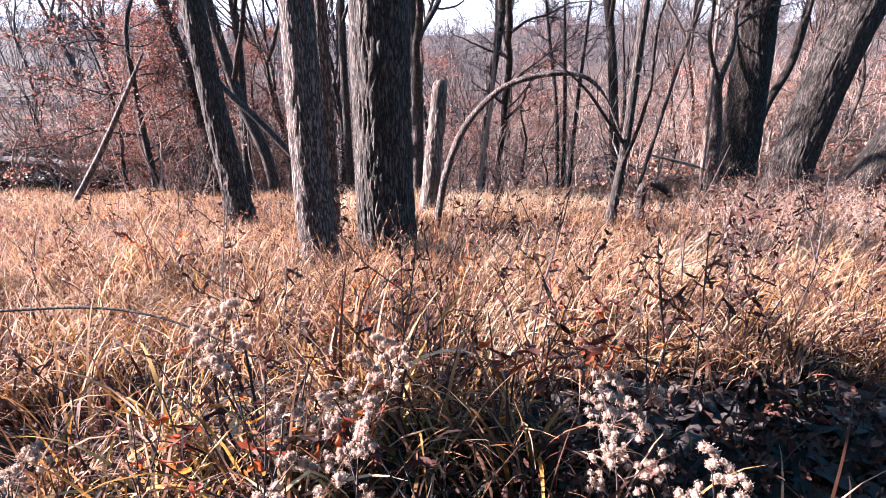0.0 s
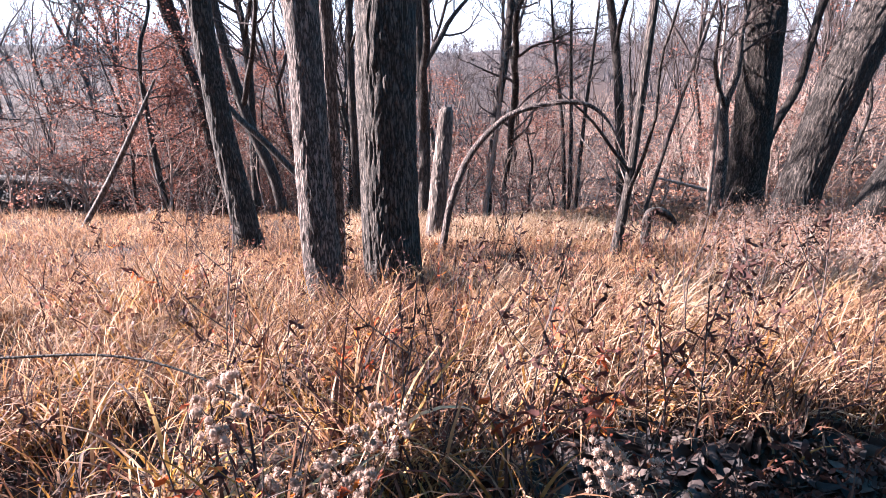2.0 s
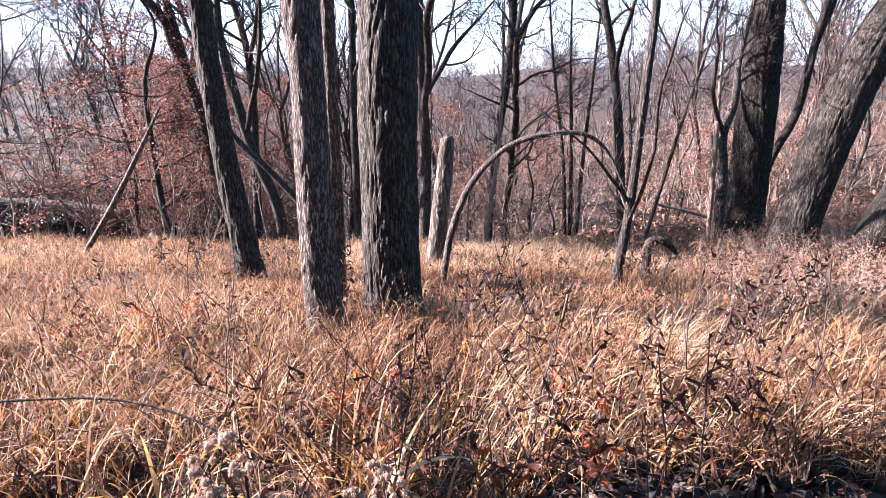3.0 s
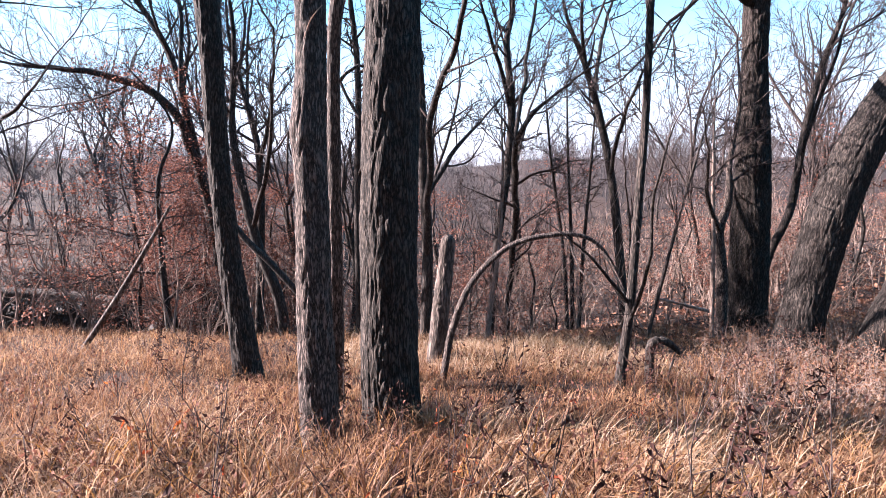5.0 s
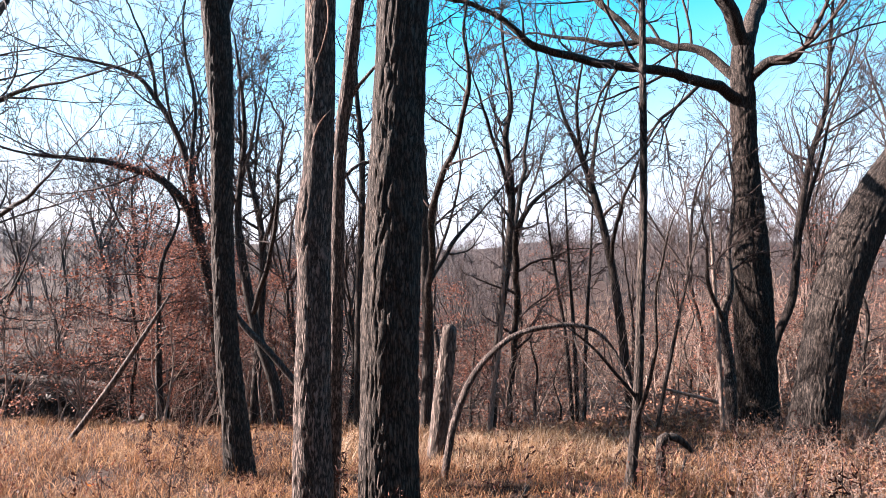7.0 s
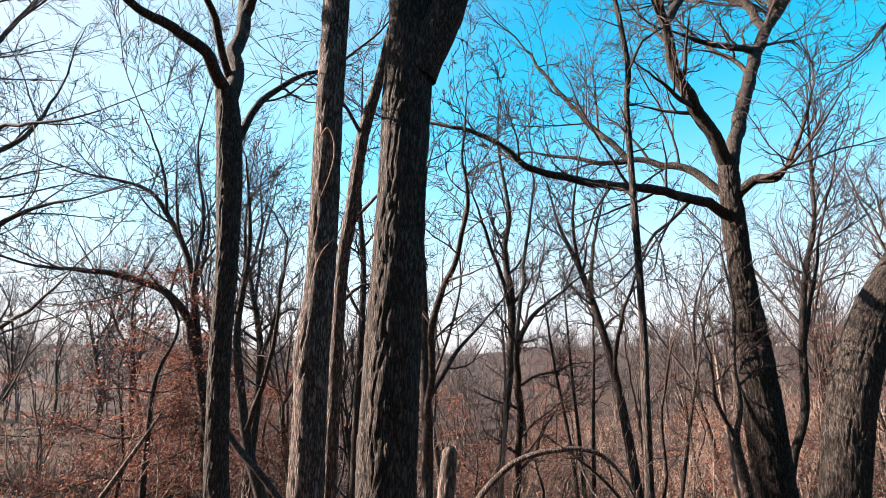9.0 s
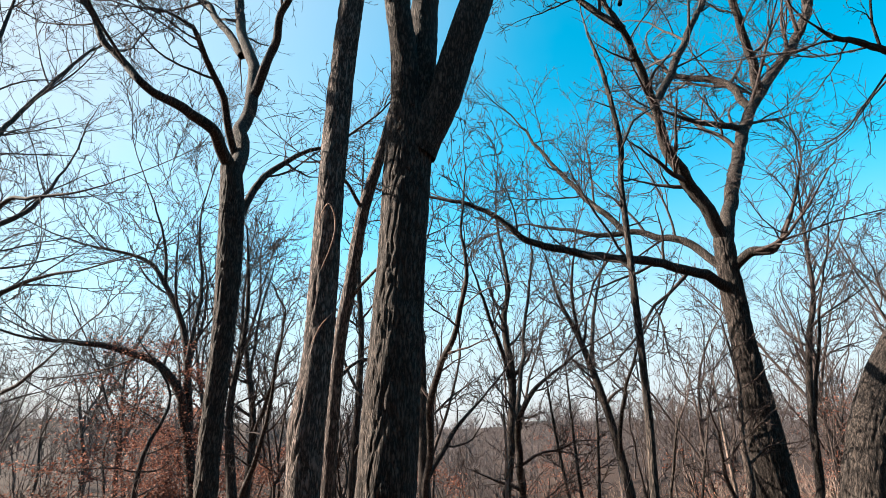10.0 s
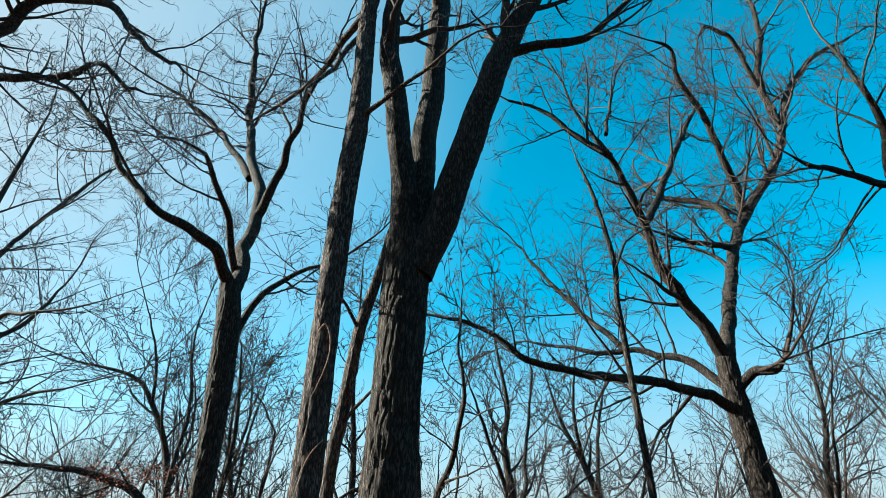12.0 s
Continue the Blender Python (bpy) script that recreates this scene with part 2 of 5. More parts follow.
def gradient_noise(x, y, z):
    """Smooth noise in -1..1 at many places at once."""
    i, j, k = (np.floor(a).astype(np.int64) for a in (x, y, z))
    fx, fy, fz = x - i, y - j, z - k
    u, v, w = (f * f * f * (f * (f * 6 - 15) + 10) for f in (fx, fy, fz))
    total = 0.0
    for a in (0, 1):
        for b_ in (0, 1):
            for c in (0, 1):
                h = ((i + a) * 73856093) ^ ((j + b_) * 19349663) ^ ((k + c) * 83492791)
                h = (h ^ (h >> 13)) * 1274126177
                h = h ^ (h >> 16)
                gx, gy, gz_ = ((h >> n_) % 255 / 127.0 - 1 for n_ in (0, 8, 16))
                wt_ = (u if a else 1 - u) * (v if b_ else 1 - v) * (w if c else 1 - w)
                total = total + wt_ * (gx * (fx - a) + gy * (fy - b_) + gz_ * (fz - c))
    return total * 1.25


def bark_tube(geo, pts, sides, step, depth, seed, flare=0.0):
    """A trunk with furrowed bark: interlaced upright ridges as real relief."""
    q = spline(pts, step)
    p, r = q[:, :3], q[:, 3]
    u, w = frames(p)
    run = np.concatenate([[0], np.cumsum(np.linalg.norm(np.diff(p, axis=0), axis=1))])[:, None]
    a = (np.arange(sides) * 2 * math.pi / sides)[None]
    c, s = np.cos(a), np.sin(a)
    k = r[:, None] * 17
    x, y, z = c * k + seed, s * k + 0 * run, run * 4.6 + 0.5 * np.sin(a * 3 + seed) + 0 * c
    x = x + 0.35 * gradient_noise(x * 0.7, y * 0.7, z * 1.9)
    ridge = np.minimum(1.0, 2.6 * np.abs(gradient_noise(x, y, z)))
    ridge = np.minimum(1 - (1 - ridge) ** 2 + 0.28 * gradient_noise(x * 2.3, y * 2.3, z * 2.6), 1.0)
    lump = gradient_noise(c * 1.3 + 0 * run, s * 1.3 + seed + 0 * run, run * 1.4 + 0 * c)
    rr = r[:, None] * (1 + 0.06 * lump) + depth * (ridge - 0.55)
    if flare:
        rr = rr + r[:, None] * flare * np.clip(1 - run / 0.5, 0, 1) ** 2 * (0.7 + 0.5 * np.sin(3 * a + seed))
    verts = p[:, None] + rr[..., None] * (c[..., None] * u[:, None] + s[..., None] * w[:, None])
    n = len(p)
    i, j = np.meshgrid(np.arange(n - 1), np.arange(sides), indexing="ij")
    k = (j + 1) % sides
    geo.add(verts.reshape(-1, 3), np.stack([i * sides + j, i * sides + k, (i + 1) * sides + k, (i + 1) * sides + j], -1).reshape(-1, 4))


def unit(v):
    return v / (np.linalg.norm(v) + 1e-9)


def units(v):
    return v / (np.linalg.norm(v, axis=-1, keepdims=True) + 1e-9)


def sweep(geo, p, r, sides):
    """Many tapered round sweeps at once: p is (count, points, 3), r is (count, points)."""
    m, n = r.shape
    t = units(np.gradient(p, axis=1))
    u = units(np.cross(t, np.array([0.43, 0.62, 0.66])))
    w = np.cross(t, u)
    a = np.arange(sides) * 2 * math.pi / sides
    ring = p[:, :, None] + r[:, :, None, None] * (np.cos(a)[:, None] * u[:, :, None] + np.sin(a)[:, None] * w[:, :, None])
    i, j = np.meshgrid(np.arange(n - 1), np.arange(sides), indexing="ij")
    k = (j + 1) % sides
    q = np.stack([i * sides + j, i * sides + k, (i + 1) * sides + k, (i + 1) * sides + j], -1).reshape(-1, 4)
    geo.add(ring.reshape(-1, 3), (np.arange(m)[:, None, None] * (n * sides) + q[None]).reshape(-1, 4))


def grow(geo, rng, p, d, length, r, level, lift=0.05, spread=1.0, dense=1.0, tips=None, thin=0.0025, crook=1.0):
    """Crooked branches that fork again and again, down to twigs at level 0: one start or many at once."""
    p, d = np.atleast_2d(np.asarray(p, float)), units(np.atleast_2d(np.asarray(d, float)))
    length, r = np.broadcast_to(np.asarray(length, float), len(p)).copy(), np.broadcast_to(np.asarray(r, float), len(p)).copy()
    while level >= 0 and len(p):
        m = len(p)
        n = (3 if thin > 0.004 else 4, 5, 7, 10)[min(level, 3)]
        kink = crook * (0.3, 0.25, 0.2, 0.13)[min(level, 3)]
        bow = rng.normal(0, 0.03, (m, 3))
        pts, dirs = [p], [d]
        for k in range(1, n):
            d = units(d + rng.normal(0, kink, (m, 3)) + bow + np.array([0, 0, lift]) * (0.4 + 1.2 * rng.random((m, 1))))
            p = p + d * (length / (n - 1) * (0.7 + 0.6 * rng.random(m)))[:, None]
            pts.append(p)
            dirs.append(d)
        pts, dirs = np.stack(pts, 1), np.stack(dirs, 1)
        fall = np.linspace(0, 1, n)[None]
        rad = r[:, None] * (1 - (0.72 if level else 0.6) * fall)
        sweep(geo, pts, rad, 3 if level < 2 else 5)
        if level == 0:
            if tips is not None:
                tips += list(zip(pts[:, -1], dirs[:, -1])) + list(zip(pts[:, n // 2], dirs[:, n // 2]))
            return
        count = np.maximum(2, (dense * (length * (5.0, 4.4, 3.2, 2.4)[min(level, 3)] + 2.2)).astype(int)) + 1
        own = np.repeat(np.arange(m), count)
        nth = np.arange(len(own)) - np.repeat(np.cumsum(count) - count, count)
        last = nth == count[own] - 1
        f = np.where(last, 0.999, 0.16 + 0.8 * (nth + rng.random(len(own))) / count[own])
        at = f * (n - 1)
        i = np.minimum(at.astype(int), n - 2)
        a, b_ = pts[own, i], pts[own, i + 1]
        p = a + (b_ - a) * (at - i)[:, None]
        side = units(np.cross(dirs[own, i], rng.normal(0, 1, (len(own), 3))))
        turn = np.where(last, 0.35, spread * (0.55 + 0.75 * rng.random(len(own))))
        d = units(dirs[own, i + 1] + side * turn[:, None])
        here = r[own] * (1 - 0.72 * f)
        length = length[own] * (0.26 + 0.34 * rng.random(len(own))) * (1.2 - 0.5 * f)
        r = np.maximum(np.where(last, here, here * (0.45 + 0.2 * rng.random(len(own)))), thin)
        level -= 1


# ---- ground ----
def smooth(a, b, x):
    t = np.clip((x - a) / (b - a), 0, 1)
    return t * t * (3 - 2 * t)


def ground_z(x, y):
    x, y = np.asarray(x, float), np.asarray(y, float)
    far = np.hypot(x, y)
    z = -0.152 * np.clip(y - 1.6, 0, 7.9)
    left = smooth(5, -3, x - 0.1 * y)
    z = z - smooth(8.5, 15, y) * (0.6 + 1.3 * left)
    z = z + smooth(3, 14, x) * smooth(4, 14, y) * 0.7
    z = z + 0.055 * np.clip(far - 34, 0, 130) + 0.012 * np.clip(x, 0, 60) * smooth(12, 30, y)
    # unseen slopes behind and to the right, added to block low sky light
    z = z + 0.45 * np.clip(-y - 4, 0, 45) + 0.2 * np.clip(x - 13, 0, 40) * smooth(12, 2, y)
    z = z + 0.9 * smooth(14.0, 14.5, y + 0.25 * np.sin(1.5 * x)) * smooth(-4.5, -7, x)
    z = z + 0.05 * np.sin(1.3 * x + 0.7) * np.sin(1.1 * y) + 0.03 * np.sin(3.1 * x + 1.9 * y)
    return z


def gz(x, y):
    return float(ground_z(x, y))


def axis(fine, edge, far):
    """Grid lines: close together near the camera, wide apart far off."""
    a = np.concatenate([np.arange(0, edge, fine), edge + (far - edge) * np.linspace(0, 1, 40) ** 2.2])
    return a


ax = axis(0.25, 16, 400)
xs = np.concatenate([-ax[:0:-1], ax])
X, Y = np.meshgrid(xs, xs, indexing="ij")
Z = ground_z(X, Y)
g = Geo()
n = len(xs)
i, j = np.meshgrid(np.arange(n - 1), np.arange(n - 1), indexing="ij")
g.add(np.stack([X, Y, Z], -1).reshape(-1, 3), np.stack([i * n + j, (i + 1) * n + j, (i + 1) * n + j + 1, i * n + j + 1], -1).reshape(-1, 4))
ground = part("ground", g, SOIL)
tagged(ground, "brown woodland soil sloping down into a shallow valley", "ground", kind="structure")


# ---- grass ----
def blades(geo, rng, x, y, height, width, rows=6, tilt=0.2, arch=1.6, wind=(0.12, -0.08)):
    """Many arching, tapering blades at once: each bends over by its own angle from root to tip."""
    n = len(x)
    clump = 0.5 + 0.5 * np.sin(2.1 * x + 1.3 * np.sin(1.7 * y)) * np.sin(1.9 * y + 0.8 + 1.1 * np.sin(2.3 * x)) + 0.18 * np.sin(6.3 * x + 2 * np.sin(5 * y))
    h = height * (0.5 + 0.9 * rng.random(n)) * (0.72 + 0.5 * clump)
    w = width * (0.55 + 0.9 * rng.random(n))
    az = rng.random(n) * 6.28
    out = np.stack([np.cos(az) + wind[0], np.sin(az) + wind[1]], -1)
    out /= np.linalg.norm(out, axis=1, keepdims=True)
    face = np.arctan2(out[:, 1], out[:, 0]) + math.pi / 2 + rng.normal(0, 0.5, n)
    across = np.stack([np.cos(face), np.sin(face), rng.normal(0, 0.25, n)], -1)
    lean = np.abs(rng.normal(0, tilt, n))
    bend = arch * (0.25 + 1.3 * rng.random(n))
    kink = np.where(rng.random(n) < 0.16, 1.2 * rng.random(n), 0.0)
    break_at = 0.35 + 0.5 * rng.random(n)
    c = np.stack([x, y, ground_z(x, y) - 0.01], -1)
    levels = []
    for k in range(rows):
        t = k / (rows - 1)
        half = across * (w * (0.5 * (1 - t**2.2) * (0.6 + 0.8 * min(t * 2.5, 0.5)) + 0.03))[:, None]
        levels += [c - half, c + half]
        phi = lean + bend * (t + 0.5 / (rows - 1)) ** 1.9 + np.where(t >= break_at, kink, 0.0)
        step = (h / (rows - 1))[:, None]
        c = c + step * np.concatenate([out * np.sin(phi)[:, None], np.cos(phi)[:, None]], 1)
    v = np.stack(levels, 1)
    m = rows * 2
    q = np.array([[2 * k, 2 * k + 1, 2 * k + 3, 2 * k + 2] for k in range(rows - 1)])
    geo.add(v.reshape(-1, 3), (np.arange(n)[:, None, None] * m + q[None]).reshape(-1, 4))


def scatter(rng, n, y0, y1, side, extra=0.6, tuft=0.0):
    y = y0 + (y1 - y0) * rng.random(n)
    x = (rng.random(n) * 2 - 1) * (y * side + extra)
    if tuft:
        x, y = x + rng.normal(0, tuft, n), y + rng.normal(0, tuft, n)
    return x, y


def bare(x, y):
    """Where the tall grass is thin: the trodden litter at the camera's feet and small gaps."""
    path = smooth(2.0, 1.72, y - 0.1 * np.abs(x - 1.2)) * smooth(0.15, 0.5, x)
    feet = 0.93 * smooth(1.5, 1.1, y - 0.2 * x) * smooth(-0.75, -0.3, x)
    gap = smooth(0.25, 0.7, np.sin(2.3 * x + 1.0) * np.sin(2.9 * y + 0.4) + 0.3 * np.sin(7 * x) * np.sin(6.1 * y))
    hollow = np.maximum(smooth(0.42, 0.15, np.hypot(x + 0.95, 1.2 * (y - 1.78))), smooth(0.3, 0.1, np.hypot(x + 0.55, y - 1.62)))
    return np.maximum(np.maximum(0.97 * path, feet), np.maximum(0.85 * gap, 0.9 * hollow))


rng = np.random.default_rng(11)
g = Geo()
tx, ty = scatter(rng, 900, 0.78, 3.6, 0.95)
pick = rng.integers(0, 900, 17500)
x, y = tx[pick] + rng.normal(0, 0.05, 17500), ty[pick] + rng.normal(0, 0.05, 17500)
keep = rng.random(17500) > bare(tx[pick], ty[pick])
blades(g, rng, x[keep], y[keep], 0.42, 0.0078, rows=8, tilt=0.24, arch=2.5)
tufts = [(-0.92, 0.95), (-0.7, 0.9), (-0.55, 1.12), (-0.38, 1.0), (-0.08, 1.22), (0.02, 1.3), (0.22, 1.22), (-0.22, 1.48), (-0.3, 1.55), (-1.15, 1.3), (-0.85, 1.4), (-1.1, 0.85)]
for cx, cy in tufts:
    n = int(rng.integers(45, 85))
    blades(g, rng, cx + rng.normal(0, 0.055, n), cy + rng.normal(0, 0.05, n), 0.5, 0.0105, rows=9, tilt=0.22, arch=2.6)
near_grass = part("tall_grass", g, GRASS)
g = Geo()
for cx, cy in [(-0.92, 0.95), (-0.7, 0.9), (-0.55, 1.12), (-0.38, 1.0), (-0.22, 1.48), (-0.85, 1.4), (-1.1, 0.85), (-0.6, 0.85), (-0.35, 0.82), (-0.8, 1.15), (-1.0, 1.05)]:
    n = int(rng.integers(16, 28))
    blades(g, rng, cx + rng.normal(0, 0.05, n), cy + rng.normal(0, 0.05, n), 0.5, 0.013, rows=11, tilt=0.22, arch=3.0)
arching = part("arching_grass", g, GOLD)
tagged(arching, "broad golden dead grass blades arching over in tufts", "grass", kind="stuff")
tagged(near_grass, "tall dry straw-coloured grass with arching blades", "grass", kind="stuff")

g = Geo()
tx, ty = scatter(rng, 2600, 2.4, 7.2, 0.95)
pick = rng.integers(0, 2600, 64000)
x, y = tx[pick] + rng.normal(0, 0.08, 64000), ty[pick] + rng.normal(0, 0.08, 64000)
keep = rng.random(len(x)) > bare(tx[pick], ty[pick])
blades(g, rng, x[keep], y[keep], 0.35 - 0.15 * smooth(3.6, 5.8, y[keep]), 0.005, rows=4, tilt=0.55, arch=2.3)
x, y = scatter(rng, 42000, 6.2, 11.0, 1.0)
blades(g, rng, x, y, 0.22, 0.0058, rows=4, tilt=0.6, arch=2.0)
# the meadow goes on, thinner, to both sides and behind
x, y = rng.normal(0, 4.6, 36000), rng.normal(0.5, 3.6, 36000)
keep = (np.abs(x) > 0.95 * y + 0.5) & (np.hypot(x, y) > 0.45) & (y > -3.2)
blades(g, rng, x[keep], y[keep], 0.34, 0.018, rows=3, tilt=0.45, arch=1.7)
meadow = part("meadow_grass", g, MEADOW)
g = Geo()
x, y = 0.1 + 3.2 * rng.random(5200), 1.9 + 2.3 * rng.random(5200)
keep = x < 0.95 * y
blades(g, rng, x[keep], y[keep], 0.46, 0.0046, rows=7, tilt=0.9, arch=2.0, wind=(1.1, -0.3))
x, y = -0.6 * rng.random(2200) - 0.3, 2.0 + 1.6 * rng.random(2200)
blades(g, rng, x * y, y, 0.38, 0.0046, rows=6, tilt=0.9, arch=1.9, wind=(0.9, 0.2))
x, y = -1.6 + 4.6 * rng.random(9000), 6.3 + 2.6 * rng.random(9000)
blades(g, rng, x, y, 0.25, 0.006, rows=4, tilt=0.5, arch=1.7)
matted = part("matted_straw", g, STRAW)
tagged(matted, "pale flattened straw lying over the grass", "grass", kind="stuff")
tagged(meadow, "tawny dry meadow grass between the trees", "grass", kind="stuff")

# ---- trees ----
def tree(name, at, label, group="woodland trees"):
    return empty(name, at, label, "tree", group)


def local(pts, at):
    p = np.array(pts, float)
    p[:, :3] -= np.array(at)
    return p


# about where the camera's eye is
EYE_POINT = np.array([0.05, 0.03, 1.85])


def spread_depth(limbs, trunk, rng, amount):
    """Limbs do not stay in one plane: each slides along lines from the camera's eye as it runs out from where it
    springs, so its look in view holds.
    """
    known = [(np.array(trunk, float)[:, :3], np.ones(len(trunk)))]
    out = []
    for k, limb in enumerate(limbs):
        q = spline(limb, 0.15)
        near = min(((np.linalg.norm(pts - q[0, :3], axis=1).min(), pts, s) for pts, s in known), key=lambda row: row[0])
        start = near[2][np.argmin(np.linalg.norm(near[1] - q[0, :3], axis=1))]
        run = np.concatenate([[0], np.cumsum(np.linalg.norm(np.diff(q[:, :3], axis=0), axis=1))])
        away = np.linalg.norm(q[0, :2] - EYE_POINT[:2])
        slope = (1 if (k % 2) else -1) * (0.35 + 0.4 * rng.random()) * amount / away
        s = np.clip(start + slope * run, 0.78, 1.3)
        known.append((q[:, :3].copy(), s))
        q[:, :3] = EYE_POINT + (q[:, :3] - EYE_POINT) * s[:, None]
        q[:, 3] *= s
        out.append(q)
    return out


def crooked(q, at, amount):
    """Bends and knees in the limbs: one wavering of space, so that forks stay joined."""
    q = q.copy()
    p = (q[:, :3] + np.array(at)) * 2.1
    for c in range(3):
        q[:, c] += amount * 2.6 * gradient_noise(p[:, 0] + 31.7 * c, p[:, 1] + 11.3, p[:, 2] - 7.9 * c)
    return q


def hero(name, label, bark, trunk, limbs, seed, rough, sides=64, step=0.025, depth=0.012, twigs=(3, 1.5, 0.9), flare=0.25, bare_to=0.35, twigs_on=True, deep=1.0, bend=0.02, every=3.2, crook=1.0, lift=0.05):
    """A near tree: furrowed trunk, its own limbs, and a crown of forking branches."""
    x0, y0 = trunk[0][:2]
    at = (x0, y0, gz(x0, y0) - 0.05)
    root = tree(name, at, label)
    rng = np.random.default_rng(seed)
    g = Geo()
    if rough:
        bark_tube(g, local(trunk, at), sides, step, depth, seed, flare)
    else:
        q = spline(local(trunk, at), 0.12)
        tube(g, q[:, :3], q[:, 3], sides)
    part("trunk", g, bark, root)
    tw = Geo()
    thin = 0.003 + 0.0006 * max(y0 - 3, 0)
    level, size, dense = twigs
    starts = []
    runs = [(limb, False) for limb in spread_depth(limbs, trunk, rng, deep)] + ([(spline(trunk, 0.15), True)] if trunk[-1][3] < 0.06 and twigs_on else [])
    for limb, own in runs:
        q = local(limb, at)
        if not own:
            q = crooked(q, at, bend)
            g = Geo()
            if rough and q[0, 3] > 0.06:
                bark_tube(g, q, 28, 0.04, depth * 0.5, seed + 3)
            else:
                tube(g, q[:, :3], q[:, 3], 9)
            part("limb", g, bark, root)
        first = 0.5 if own else bare_to
        run = np.concatenate([[0], np.cumsum(np.linalg.norm(np.diff(q[:, :3], axis=0), axis=1))])
        count = int(run[-1] * every * dense) + 2
        for k in range(count):
            f = first + (1 - first) * (k + rng.random()) / count
            i = min(int(np.searchsorted(run, f * run[-1])), len(q) - 1)
            d = unit(q[i, :3] - q[max(i - 1, 0), :3] + 1e-6)
            side = unit(np.cross(d, rng.normal(0, 1, 3)))
            starts.append((*q[i, :3], *unit(d * 0.7 + side * 0.8), size * (0.4 + 1.0 * rng.random()) * (1.2 - 0.5 * f), max(q[i, 3] * (0.3 + 0.25 * rng.random()), 0.006)))
        starts.append((*q[-1, :3], *unit(q[-1, :3] - q[-3, :3]), size * 1.2, q[-1, 3]))
    if starts:
        b_ = np.array(starts)
        grow(tw, rng, b_[:, :3], b_[:, 3:6], b_[:, 6], b_[:, 7], level - 1, lift, dense=dense, thin=thin, crook=crook)
        part("crown", tw, TWIG, root)
    return root


hero("tall_tree", "tall thick tree with dark furrowed bark forking high up", BARK,
     [(-0.47, 4.45, -0.60, .255), (-0.48, 4.45, -0.1, .238), (-0.49, 4.45, 0.51, .230), (-0.47, 4.45, 1.9, .224), (-0.43, 4.45, 3.3, .205), (-0.40, 4.45, 4.3, .21), (-0.39, 4.45, 4.8, .20)],
     [[(-0.42, 4.45, 4.5, .16), (-0.46, 4.45, 5.1, .14), (-0.51, 4.45, 5.8, .13), (-0.64, 4.45, 6.74, .125), (-0.76, 4.45, 7.83, .115), (-0.8, 4.6, 9.5, .09), (-1.0, 4.8, 12, .04)],
      [(-0.36, 4.47, 4.6, .15), (-0.31, 4.47, 5.3, .14), (-0.27, 4.47, 6.0, .133), (-0.19, 4.45, 7.1, .13), (-0.13, 4.45, 8.51, .12), (-0.1, 4.4, 10.5, .08), (0.1, 4.2, 12.5, .04)],
      [(-0.32, 4.43, 4.4, .17), (-0.12, 4.43, 4.9, .165), (0.03, 4.45, 5.43, .165), (0.31, 4.45, 6.37, .16), (0.63, 4.45, 7.5, .15), (1.05, 4.45, 8.48, .12), (1.7, 4.4, 10.2, .08), (2.1, 4.4, 12, .04)],
      [(0.71, 4.45, 7.47, .07), (1.13, 4.45, 7.61, .056), (1.66, 4.45, 7.71, .045), (2.21, 4.45, 8.35, .03)]],
     21, True, sides=190, step=0.03, depth=0.017, twigs=(4, 1.3, 0.85), every=2.0, bare_to=0.4, deep=0.15, bend=0.012)

# unseen tree added left of view; its limb casts shade on the trodden ground
hero("shade_tree", "unseen thick tree with a drooping broken limb, added to cast shade", BARK,
     [(-3.44, 0.17, -0.15, .44), (-3.43, 0.19, 0.4, .36), (-3.39, 0.21, 1.8, .33), (-3.37, 0.20, 3.4, .28), (-3.39, 0.15, 4.6, .22)],
     [[(-3.42, 0.22, 3.4, .2), (-3.35, 0.72, 4.2, .24), (-3.14, 1.38, 4.1, .29), (-2.97, 1.81, 3.5, .33), (-2.95, 1.92, 3.0, .34), (-2.95, 1.93, 2.55, .33), (-2.95, 1.93, 2.42, .2)],
      [(-3.39, 0.15, 4.5, .16), (-3.72, 0.08, 6.0, .14), (-4.37, -0.06, 8.0, .09), (-4.88, -0.45, 10, .03)],
      [(-3.39, 0.15, 4.5, .16), (-3.37, -0.21, 6.0, .13), (-3.67, -0.55, 8.0, .08), (-4.01, -1.08, 10, .03)]],
     25, True, sides=48, step=0.08, depth=0.02, twigs=(2, 1.0, 0.5), bare_to=0.75, deep=0.0)

